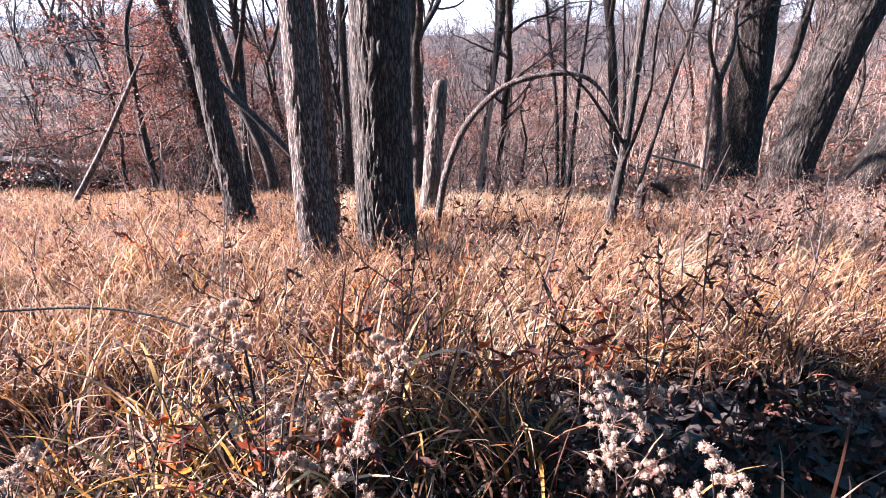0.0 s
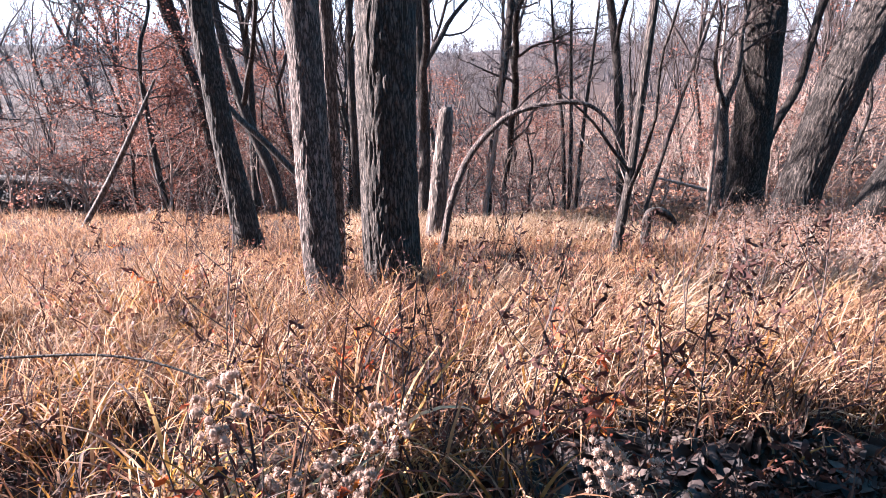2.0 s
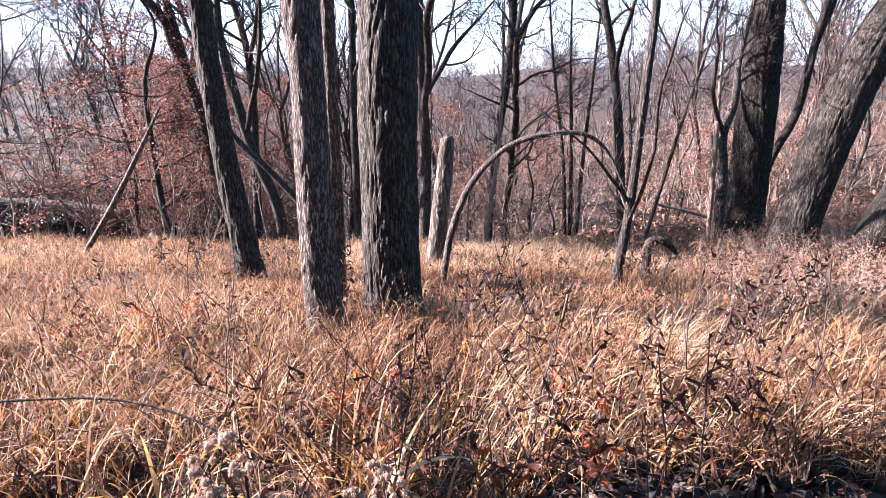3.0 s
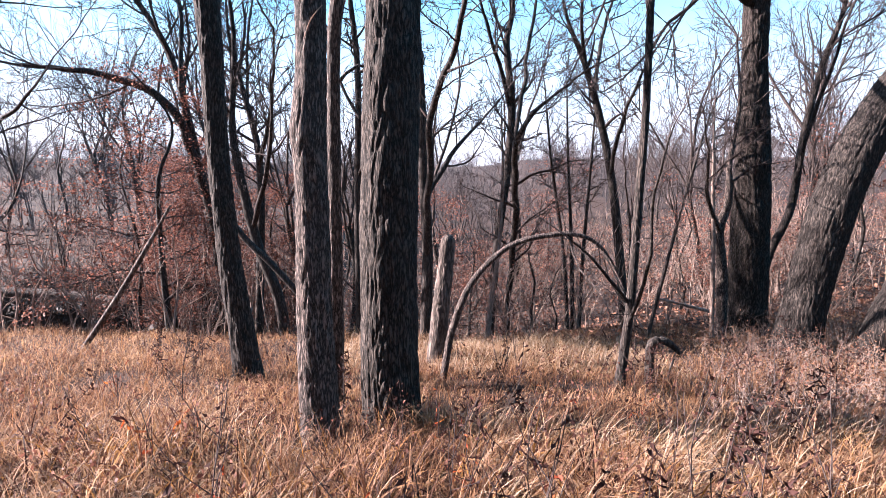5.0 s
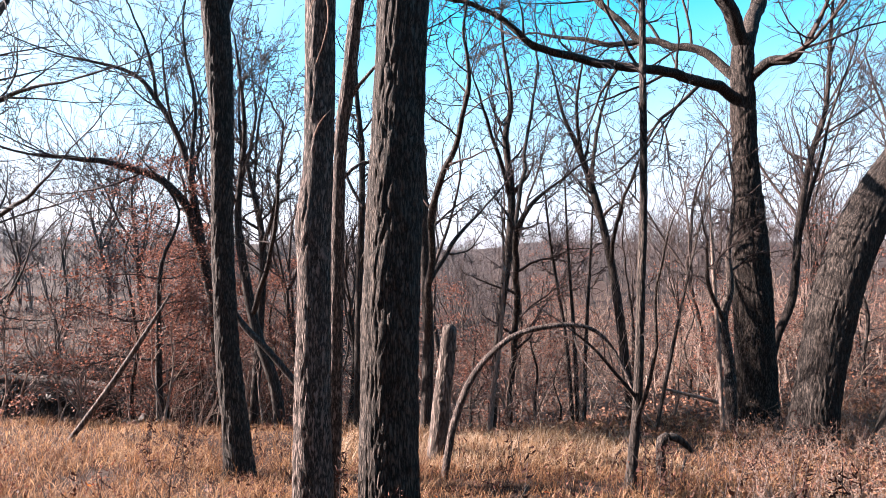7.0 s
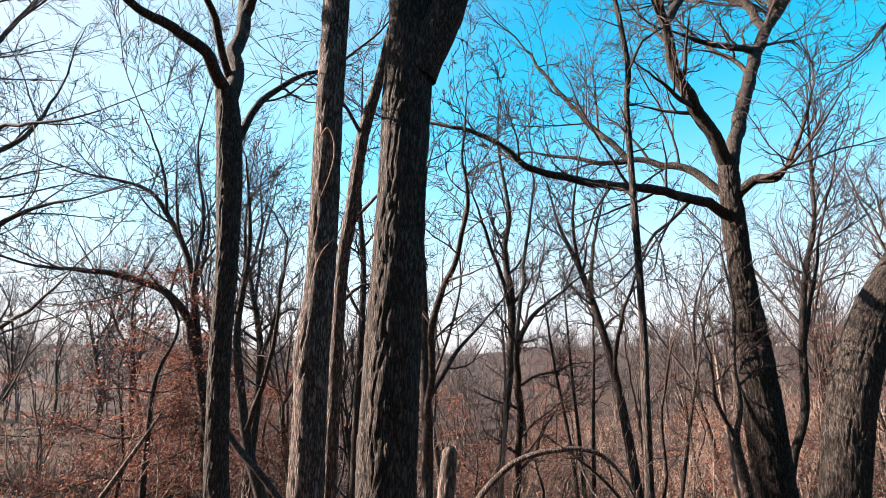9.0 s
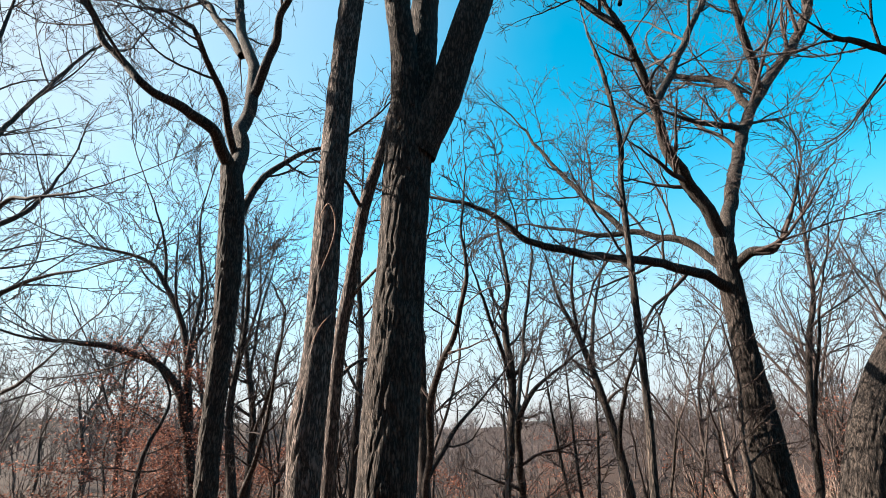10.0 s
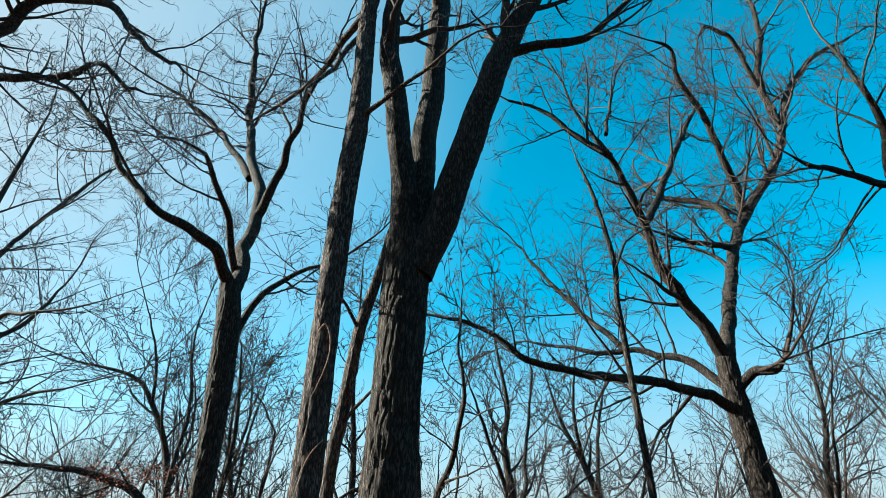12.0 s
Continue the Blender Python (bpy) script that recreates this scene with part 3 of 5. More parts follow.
hero("slender_tree", "slender straight tree with grey furrowed bark", BARK_GREY,
     [(-0.96, 4.0, -0.50, .158), (-0.97, 4.0, -0.08, .145), (-0.99, 4.0, 0.62, .130), (-0.99, 4.0, 1.6, .118), (-1.0, 4.0, 2.0, .125), (-0.97, 4.0, 2.5, .105), (-0.97, 4.0, 3.8, .105), (-0.96, 4.0, 4.9, .103), (-0.92, 4.0, 5.86, .105), (-0.93, 4.0, 6.6, .10), (-0.95, 4.0, 7.87, .09), (-0.9, 4.0, 10, .05)],
     [[(-0.92, 4.0, 5.9, .035), (-0.7, 4.0, 6.2, .025), (-0.2, 4.1, 6.9, .018)],
      [(-0.96, 4.0, 7.75, .046), (-1.18, 4.0, 7.11, .038), (-1.38, 4.0, 6.58, .027), (-1.67, 4.0, 6.19, .02), (-1.92, 4.0, 5.97, .012)],
      [(-0.95, 4.0, 7.3, .036), (-1.31, 4.0, 6.63, .025), (-1.53, 4.0, 6.44, .012)],
      [(-0.95, 4.0, 7.6, .05), (-0.6, 3.9, 8.6, .04), (-0.2, 3.8, 9.8, .02)]],
     33, True, sides=110, step=0.03, depth=0.011, bend=0.02, twigs=(3, 0.8, 0.9), twigs_on=False)

hero("young_tree", "thin young tree leaning behind a thicker trunk", BARK_GREY,
     [(-1.02, 4.75, -0.6, .082), (-1.0, 4.75, 0.44, .068), (-0.99, 4.75, 1.91, .058), (-0.97, 4.75, 2.76, .056), (-0.92, 4.75, 3.2, .06), (-0.84, 4.75, 3.95, .056), (-0.70, 4.75, 4.57, .048), (-0.55, 4.8, 5.4, .04), (-0.3, 4.9, 6.8, .03), (-0.1, 5.0, 8.2, .015)],
     [[(-0.93, 4.75, 3.1, .02), (-0.7, 4.8, 3.4, .014), (-0.35, 4.9, 3.7, .008)],
      [(-0.98, 4.75, 2.4, .018), (-0.8, 4.8, 2.6, .012), (-0.6, 4.9, 2.55, .008)],
      [(-0.84, 4.75, 3.95, .02), (-1.1, 4.8, 4.4, .014), (-1.4, 4.9, 4.6, .008)]],
     35, True, sides=36, step=0.035, depth=0.006, twigs=(2, 0.7, 1.0), twigs_on=False)

hero("leaning_tree", "leaning tree with dark bark and a wide bare crown", BARK,
     [(-2.33, 6.1, -0.85, .185), (-2.37, 6.1, -0.35, .150), (-2.5, 6.1, 0.7, .124), (-2.58, 6.1, 1.96, .114), (-2.60, 6.1, 3.0, .118), (-2.65, 6.1, 3.9, .138), (-2.72, 6.1, 4.63, .140), (-2.80, 6.1, 5.15, .125)],
     [[(-2.80, 6.1, 5.1, .085), (-3.12, 6.1, 5.68, .072), (-3.46, 6.1, 5.97, .066), (-4.01, 6.1, 6.29, .055), (-4.57, 6.1, 6.84, .047), (-5.24, 6.1, 7.69, .043), (-6.12, 6.1, 8.67, .034), (-6.94, 6.1, 9.07, .026)],
      [(-2.76, 6.1, 5.0, .10), (-2.71, 6.1, 5.8, .085), (-2.68, 6.1, 6.5, .075), (-3.0, 6.1, 7.44, .063), (-3.29, 6.1, 9.3, .045), (-3.4, 6.1, 11, .02)],
      [(-2.68, 6.1, 6.1, .066), (-2.49, 6.1, 6.81, .058), (-2.41, 6.1, 7.44, .05), (-2.26, 6.1, 8.38, .036), (-2.0, 6.1, 9.6, .02)],
      [(-2.88, 6.1, 6.8, .057), (-3.06, 6.1, 7.09, .049), (-3.7, 6.1, 7.91, .039), (-4.54, 6.1, 8.65, .02)],
      [(-2.80, 6.1, 5.3, .05), (-3.11, 6.1, 6.29, .045), (-3.55, 6.1, 7.16, .036), (-3.81, 6.1, 7.45, .025), (-4.45, 6.1, 7.68, .012)],
      [(-2.66, 6.1, 4.3, .06), (-2.54, 6.1, 4.66, .048), (-2.27, 6.1, 5.08, .038), (-2.0, 6.1, 5.28, .03), (-1.62, 6.1, 5.43, .02)]],
     41, True, sides=90, step=0.04, depth=0.014, twigs=(4, 1.6, 0.85), bend=0.03, every=2.0)

hero("oak", "large bare oak with long low limbs lit by the sun", BARK,
     [(5.44, 10, -1.4, .42), (5.42, 10, -0.9, .36), (5.41, 10, -0.3, .33), (5.31, 10, 1.94, .285), (5.22, 10, 3.5, .20), (5.17, 10, 4.5, .20), (5.16, 10, 5.3, .18), (5.18, 10, 5.8, .16)],
     [[(5.15, 10, 4.6, .10), (4.7, 10, 4.86, .092), (3.96, 10, 5.11, .082), (2.95, 10, 5.23, .076), (1.94, 10, 5.45, .066), (1.36, 10, 5.65, .058), (0.82, 10, 6.1, .048), (-0.07, 10, 6.46, .03)],
      [(5.12, 10.05, 5.0, .085), (4.49, 10.1, 5.58, .07), (3.95, 10.15, 5.66, .06), (3.55, 10.2, 5.84, .055), (2.9, 10.25, 5.74, .046), (2.56, 10.3, 5.86, .04), (1.7, 10.4, 5.98, .024)],
      [(5.16, 10, 5.6, .135), (4.73, 10, 6.7, .123), (4.32, 10, 7.57, .105), (4.18, 10, 8.8, .086), (3.68, 10, 10.68, .063), (3.09, 10, 11.98, .035)],
      [(5.2, 10, 5.6, .135), (5.67, 10, 7.19, .124), (6.2, 10, 8.5, .108), (7.6, 10, 10.49, .095), (8.36, 10, 12.32, .085), (9.39, 10, 13.77, .06), (10.74, 10, 14.66, .03)],
      [(5.25, 10, 4.95, .09), (5.63, 10, 5.31, .086), (6.01, 10, 5.35, .075), (6.34, 10, 5.66, .04)],
      [(4.2, 10, 8.6, .085), (4.84, 10, 9.8, .076), (5.45, 10, 11.06, .06), (6.03, 10, 12.06, .04)],
      [(3.72, 10, 10.6, .08), (2.93, 10, 11.32, .06), (2.26, 10, 12.09, .048), (1.42, 10, 12.5, .025)],
      [(3.69, 10, 11.3, .05), (4.02, 10, 12.48, .04), (4.24, 10, 13.31, .025)],
      [(6.4, 10, 8.9, .10), (6.42, 10, 9.79, .09), (6.35, 10, 10.4, .079), (6.19, 10, 11.93, .074), (5.82, 10, 13.29, .06), (5.88, 10, 14.33, .044), (5.53, 10, 14.65, .025)],
      [(6.2, 10, 8.45, .08), (5.72, 10, 9.15, .075), (4.74, 10, 9.31, .05), (4.32, 10, 9.8, .028)],
      [(5.95, 10, 8.0, .072), (5.16, 10, 8.16, .048), (4.48, 10, 8.36, .025)],
      [(7.95, 10, 11.5, .09), (7.88, 10, 12.99, .085), (8.39, 10, 14.76, .075), (8.59, 10, 16.43, .045)],
      [(7.8, 10, 12.8, .065), (7.71, 10, 13.41, .062), (7.63, 10, 14.62, .056), (7.04, 10, 15.18, .045), (6.74, 10, 14.79, .025)],
      [(3.4, 10.2, 5.8, .06), (2.6, 10.2, 6.6, .05), (1.93, 10.2, 7.4, .036), (1.4, 10.2, 8.2, .02)]],
     51, True, sides=110, step=0.05, depth=0.03, twigs=(4, 1.9, 0.8), bare_to=0.14, bend=0.025, every=2.0)

hero("forked_stem", "slim dark tree growing close beside the oak", BARK_THIN,
     [(5.80, 10.4, -1.3, 0.094), (5.84, 10.4, -0.6, 0.079), (5.99, 10.4, 0.26, 0.074), (6.3, 10.4, 1.11, 0.072), (6.42, 10.4, 2.48, 0.062), (6.64, 10.4, 3.74, 0.053), (6.9, 10.4, 4.6, 0.041), (7.0, 10.4, 6.12, 0.028), (7.1, 10.4, 7.4, 0.013)],
     [[(6.3, 10.4, 1.1, 0.044), (6.5, 10.5, 2.2, 0.038), (6.9, 10.6, 3.6, 0.031), (7.4, 10.7, 5.2, 0.018)]],
     53, False, sides=12, twigs=(3, 1.4, 0.720))

hero("leaning_oak", "thick tree leaning hard to one side, furrowed bark", BARK_DARK,
     [(5.05, 8, -1.15, 0.391), (5.11, 8, -0.8, 0.335), (5.19, 8, -0.12, 0.284), (5.42, 8, 1.1, 0.293), (5.73, 8, 2.08, 0.288), (6.18, 8, 2.92, 0.270), (6.9, 8, 3.9, 0.242), (7.7, 8, 5.2, 0.205), (8.3, 8, 6.8, 0.158)],
     [[(8.2, 8, 6.6, 0.121), (8.0, 8, 8.2, 0.093), (8.4, 8, 10, 0.065), (8.2, 8, 12, 0.028)],
      [(7.6, 8, 5.0, 0.093), (8.8, 8, 6.2, 0.074), (10.2, 8, 7.8, 0.047)],
      [(8.3, 8, 7.0, 0.084), (8.13, 8, 8.06, 0.071), (7.78, 8, 8.18, 0.065), (7.09, 8, 8.52, 0.052), (6.62, 8, 8.65, 0.037), (6.37, 8, 8.86, 0.019)]],
     57, True, sides=150, step=0.04, depth=0.022, twigs=(4, 2.0, 0.8), every=1.8)

hero("edge_oak", "leaning trunk base at the edge of the meadow", BARK_DARK,
     [(5.55, 7.2, -1.1, .26), (5.6, 7.2, -0.65, .21), (5.83, 7.2, 0.01, .215), (6.23, 7.2, 0.75, .21), (7.0, 7.2, 1.8, .2), (8.3, 7.2, 3.2, .17), (9.6, 7.2, 5, .12)],
     [[(9.3, 7.2, 4.6, .09), (9.6, 7.2, 6.4, .06), (9.9, 7.2, 8.5, .03)]], 59, True, sides=40, step=0.05, depth=0.015, twigs=(3, 1.2, 0.7))

hero("thin_curved_tree", "thin curved sapling with a bare wavering stem", BARK,
     [(1.85, 5.8, -0.7, .058), (1.88, 5.8, -0.3, .052), (1.93, 5.8, 0.36, .047), (1.96, 5.8, 1.55, .043), (1.98, 5.8, 2.43, .038), (1.96, 5.8, 4.0, .034), (1.95, 5.8, 4.8, .032), (1.99, 5.8, 5.3, .030), (1.87, 5.8, 6.27, .026), (1.72, 5.8, 6.9, .015)],
     [[(1.9, 5.8, 0.0, .022), (2.1, 5.8, 0.7, .018), (2.12, 5.8, 1.5, .015), (2.3, 5.8, 2.2, .008)],
      [(1.98, 5.8, 5.2, .02), (2.2, 5.8, 5.6, .014), (2.5, 5.8, 5.8, .006)],
      [(1.93, 5.8, 0.3, .02), (1.6, 5.8, 0.7, .016), (1.25, 5.8, 1.0, .01)]],
     61, True, sides=24, step=0.05, depth=0.004, twigs=(2, 0.5, 0.8))

hero("bowed_tree", "bent-over dead sapling making a low arch", BARK_GREY,
     [(-0.09, 6.2, -0.85, 0.045), (-0.03, 6.2, -0.4, 0.042), (0.03, 6.2, -0.09, 0.041), (0.2, 6.2, 0.37, 0.037), (0.44, 6.2, 0.69, 0.032), (0.76, 6.2, 0.92, 0.030), (1.26, 6.2, 1.02, 0.027), (1.58, 6.2, 0.96, 0.022), (1.8, 6.2, 0.74, 0.017), (1.98, 6.2, 0.4, 0.010)],
     [[(1.3, 6.2, 1.0, 0.010), (1.5, 6.2, 0.6, 0.009), (1.75, 6.2, 0.25, 0.008), (1.9, 6.2, -0.1, 0.004)]],
     63, True, sides=24, step=0.04, depth=0.005, twigs=(1, 0.4, 0.765), twigs_on=False)

hero("dead_tree", "broken standing trunk with peeling weathered wood", DEAD,
     [(-0.20, 7.0, -1.0, .13), (-0.17, 7.0, -0.5, .118), (-0.12, 7.0, 0.04, .108), (-0.07, 7.0, 0.5, .10), (-0.04, 7.0, 0.86, .082), (-0.04, 7.0, 0.9, .02)],
     [], 65, True, sides=36, step=0.03, depth=0.010, twigs_on=False)

hero("broken_snag", "short broken snag bent over like a hook", BARK,
     [(2.33, 6.2, -0.85, .055), (2.32, 6.2, -0.5, .05), (2.32, 6.2, -0.28, .05), (2.36, 6.2, -0.215, .05), (2.43, 6.2, -0.20, .047), (2.55, 6.2, -0.25, .038), (2.66, 6.2, -0.36, .02)],
     [[(2.6, 6.15, -0.4, .012), (2.5, 6.1, -0.6, .012), (2.38, 6.05, -0.82, .008)]], 67, True, sides=26, step=0.03, depth=0.008, twigs=(1, 0.2, 0.5), twigs_on=False)

hero("leaning_pole", "pale dead pole leaning against a thicket", DEAD,
     [(-5.5, 7.8, -0.95, .04), (-4.92, 7.8, -0.16, .041), (-4.38, 7.8, 0.67, .03), (-4.1, 7.9, 1.2, .015)], [], 69, False, sides=10, twigs_on=False)

hero("arching_tree", "dark tree with a long limb arching sideways", BARK_THIN,
     [(-5.12, 12, -2.4, .13), (-5.2, 12, -0.6, .125), (-5.31, 12, 0.61, .12), (-5.55, 12, 1.6, .11), (-5.75, 12, 2.74, .085), (-6.06, 12, 4.1, .07), (-6.69, 12, 5.21, .056), (-7.32, 12, 5.82, .045), (-8.83, 12, 6.19, .02)],
     [[(-5.55, 12, 1.6, .09), (-5.75, 12, 2.3, .10), (-6.07, 12, 2.98, .095), (-6.7, 12, 3.48, .083), (-7.84, 12, 3.78, .068), (-9.49, 12, 3.96, .03)],
      [(-5.9, 12, 3.5, .05), (-5.8, 12, 5, .04), (-6.1, 12, 6.6, .025), (-6.0, 12, 8, .012)],
      [(-6.69, 12, 5.21, .04), (-6.9, 12, 6.3, .03), (-7.5, 12, 7.6, .015)]],
     71, False, sides=12, twigs=(4, 3.0, 0.68), bare_to=0.12, every=1.8, crook=0.55, lift=0.09, deep=0.4)

hero("twin_tree", "twin-stemmed slim bare tree in the thicket", BARK_THIN,
     [(0.83, 12, -2.4, .09), (0.95, 12, -0.05, .087), (1.17, 12, 1.93, .095), (1.22, 12, 3.16, .085), (1.08, 12, 4.38, .07), (1.19, 12, 5.23, .052), (0.97, 12, 6.79, .025), (1.0, 12, 8, .012)],
     [[(1.17, 12, -2.2, .068), (1.34, 12, 0.7, .072), (1.32, 12, 1.93, .066), (1.53, 12, 2.79, .054), (2.13, 12, 3.29, .03)],
      [(1.3, 12, 2.0, .05), (1.5, 12, 4, .04), (1.75, 12, 5.8, .025), (1.7, 12, 7.2, .012)],
      [(1.2, 12, 3.1, .05), (0.8, 12, 4.4, .04), (0.4, 12, 5.6, .02)]],
     73, False, sides=12, twigs=(4, 1.5, 0.75), every=2.0, bare_to=0.3)

hero("split_tree", "slim tree splitting low into crooked bare stems", BARK_THIN,
     [(-0.45, 9, -1.4, .1), (-0.41, 9, 0.38, .09), (-0.48, 9, 1.68, .078), (-0.51, 9, 2.98, .055), (-0.57, 9, 4.17, .03), (-0.5, 9, 5.2, .015)],
     [[(-0.41, 9, 0.3, .07), (-0.39, 9, 1.59, .06), (-0.32, 9, 2.79, .055), (0.04, 9, 3.71, .046), (0.21, 9, 4.62, .036), (0.11, 9, 5.53, .022), (0.2, 9, 6.6, .01)],
      [(-0.38, 9, 1.35, .05), (-0.04, 9, 1.97, .037), (0.42, 9, 2.52, .018)]],
     75, False, sides=12, twigs=(4, 1.2, 0.8), every=2.0, bare_to=0.35)

hero("bent_tree", "crooked bare tree leaning across the thicket", BARK_THIN,
     [(3.55, 11, -1.5, .095), (3.29, 11, 0.58, .09), (3.1, 11, 1.71, .079), (2.86, 11, 2.72, .073), (2.5, 11, 3.83, .06), (2.15, 11, 4.61, .035), (1.9, 11, 5.6, .015)],
     [[(3.1, 11, 1.7, .045), (3.3, 11, 2.8, .035), (3.7, 11, 3.8, .02)],
      [(2.7, 11, 3.2, .045), (2.8, 11, 4.3, .035), (3.1, 11, 5.4, .018)],
      [(2.5, 11, 3.8, .04), (2.4, 11, 4.9, .03), (2.6, 11, 6.2, .012)]],
     77, False, sides=12, twigs=(4, 1.5, 0.75), every=2.0, bare_to=0.25)

hero("bare_tree", "slim bare tree with a forked top", BARK_THIN,
     [(-4.05, 11, -2.0, .09), (-3.96, 11, -0.43, .085), (-3.88, 11, 1.87, .069), (-4.17, 11, 3.34, .05), (-4.4, 11, 4.4, .03), (-4.4, 11, 5.8, .012)],
     [[(-3.9, 11, 1.8, .045), (-3.6, 11, 3, .035), (-3.5, 11, 4.4, .02)], [(-4.1, 11, 3.0, .035), (-4.0, 11, 4.4, .025), (-3.8, 11, 5.5, .01)]],
     79, False, sides=10, twigs=(3, 1.2, 1.0), bare_to=0.25)

hero("bare_tree", "bent bare tree leaning over the meadow edge", BARK_THIN,
     [(-2.95, 9.5, -1.6, .105), (-3.09, 9.5, -0.53, .1), (-3.44, 9.5, 0.46, .09), (-3.69, 9.5, 1.65, .078), (-3.79, 9.5, 2.53, .06), (-3.7, 9.5, 4.0, .04), (-3.9, 9.5, 5.6, .015)],
     [[(-3.5, 9.5, 0.7, .05), (-3.2, 9.5, 1.8, .04), (-3.1, 9.5, 3.1, .02)]],
     81, False, sides=10, twigs=(3, 1.0, 0.9), bare_to=0.3)

hero("bare_tree", "straight slim bare tree behind thicker trunks", BARK_THIN,
     [(-1.64, 9.5, -1.7, .072), (-1.65, 9.5, 0.88, .064), (-1.62, 9.5, 3.33, .052), (-1.75, 9.5, 4.78, .039), (-1.77, 9.5, 6.12, .025), (-1.8, 9.5, 7.4, .01)],
     [[(-1.64, 9.5, 1.6, .03), (-1.3, 9.5, 2.4, .025), (-1.1, 9.5, 3.3, .012)], [(-1.62, 9.5, 2.6, .03), (-2.0, 9.5, 3.4, .022), (-2.2, 9.5, 4.4, .01)]],
     83, False, sides=10, twigs=(3, 0.9, 1.0), bare_to=0.3)


hero("edge_tree", "bare tree with long fine drooping twigs", BARK_THIN,
     [(-12.50, 11.04, -2.38, 0.213), (-12.37, 11.04, -0.04, 0.200), (-12.24, 11.04, 2.04, 0.175), (-11.97, 11.04, 4.64, 0.150), (-11.71, 11.04, 7.50, 0.112), (-11.59, 11.04, 10.50, 0.062), (-11.46, 11.04, 13.10, 0.025)],
     [[(-12.24, 11.04, 2.04, 0.100), (-10.81, 11.04, 3.73, 0.075), (-9.63, 11.04, 4.77, 0.056), (-8.85, 11.04, 5.10, 0.037), (-7.94, 11.04, 5.29, 0.019)],
      [(-12.11, 11.04, 3.86, 0.088), (-10.67, 11.04, 5.82, 0.069), (-9.50, 11.04, 6.72, 0.050), (-8.98, 11.04, 7.63, 0.025)],
      [(-12.37, 11.04, 0.23, 0.088), (-10.67, 11.04, 1.53, 0.069), (-9.38, 11.04, 2.50, 0.050), (-8.59, 11.04, 3.08, 0.031), (-8.07, 11.04, 3.61, 0.015)],
      [(-12.37, 11.04, -0.56, 0.062), (-9.50, 11.04, 0.61, 0.044), (-8.85, 11.04, 1.40, 0.019)],
      [(-12.11, 11.04, 3.86, 0.075), (-10.84, 11.04, 5.26, 0.062), (-10.21, 11.04, 6.84, 0.050), (-9.47, 11.04, 6.98, 0.037), (-7.97, 11.04, 7.32, 0.015)],
      [(-11.85, 11.04, 6.46, 0.075), (-10.67, 11.04, 8.80, 0.056), (-9.38, 11.04, 10.62, 0.037), (-8.59, 11.04, 11.40, 0.015)]],
     85, False, sides=12, twigs=(4, 2.6, 0.6), bare_to=0.15, every=1.6, crook=0.6, lift=0.02)

hero("overhanging_tree", "dark bare limbs reaching over from a tree beside the meadow", BARK_THIN,
     [(-7.4, 0.2, -0.3, .2), (-7.4, 0.2, 2, .18), (-7.3, 0.4, 4.5, .165), (-7.2, 0.9, 6.2, .15), (-7.1, 1.6, 7.4, .12), (-7.0, 2.0, 10, .05)],
     [[(-7.15, 1.2, 6.7, .13), (-6.95, 3.2, 7.9, .12), (-6.85, 5.0, 8.7, .105), (-6.33, 5.0, 9.35, .085), (-5.9, 5.0, 9.38, .068), (-5.16, 5.0, 9.22, .059), (-4.61, 5.0, 8.7, .045), (-4.0, 5.0, 8.12, .031), (-3.37, 5.0, 7.7, .013)],
      [(-7.2, 1.0, 6.3, .08), (-7.0, 3.2, 7.2, .075), (-6.95, 5.0, 7.75, .065), (-6.38, 5.5, 8.28, .063), (-5.7, 5.5, 8.3, .055), (-5.25, 5.5, 8.48, .042), (-4.78, 5.5, 8.09, .029), (-4.4, 5.5, 7.92, .014)],
      [(-6.33, 5.0, 9.3, .06), (-5.9, 5.0, 10.2, .05), (-5.2, 5.0, 11, .03)]],
     87, False, sides=14, twigs=(4, 1.4, 0.85), bare_to=0.25, deep=0.2, bend=0.05, every=2.0)

hero("crooked_sapling", "crooked grey sapling in front of the oak", BARK_GREY,
     [(4.80, 9.6, -1.3, .10), (4.74, 9.6, -0.03, .088), (4.63, 9.6, 0.71, .08), (4.75, 9.6, 1.25, .064), (4.72, 9.6, 1.93, .044), (4.81, 9.6, 2.9, .03), (4.7, 9.6, 3.8, .015)],
     [[(4.63, 9.6, 0.7, .05), (4.4, 9.6, 1.3, .035), (4.35, 9.6, 2.1, .02)]], 93, False, sides=12, twigs=(3, 0.9, 1.0))
hero("thin_sapling", "thin pale sapling with a forked tip", WAND,
     [(0.62, 9.5, -1.5, .05), (0.69, 9.5, -0.56, .044), (0.8, 9.5, 0.32, .038), (0.85, 9.5, 1.6, .025), (0.8, 9.5, 2.8, .01)], [], 95, False, sides=8, twigs=(2, 0.6, 1.0))
hero("thin_sapling", "thin pale sapling with a forked tip", WAND,
     [(4.54, 9.4, -1.1, .04), (4.46, 9.4, 0.38, .034), (4.36, 9.4, 1.73, .024), (4.3, 9.4, 3.0, .01)], [], 96, False, sides=8, twigs=(2, 0.6, 1.0))
hero("thin_sapling", "thin slanting sapling with a forked tip", BARK_THIN,
     [(3.5, 9.6, -1.2, .034), (3.8, 9.6, 0.35, .029), (4.07, 9.6, 1.63, .02), (4.3, 9.6, 2.6, .01)], [], 97, False, sides=8, twigs=(2, 0.6, 1.0))
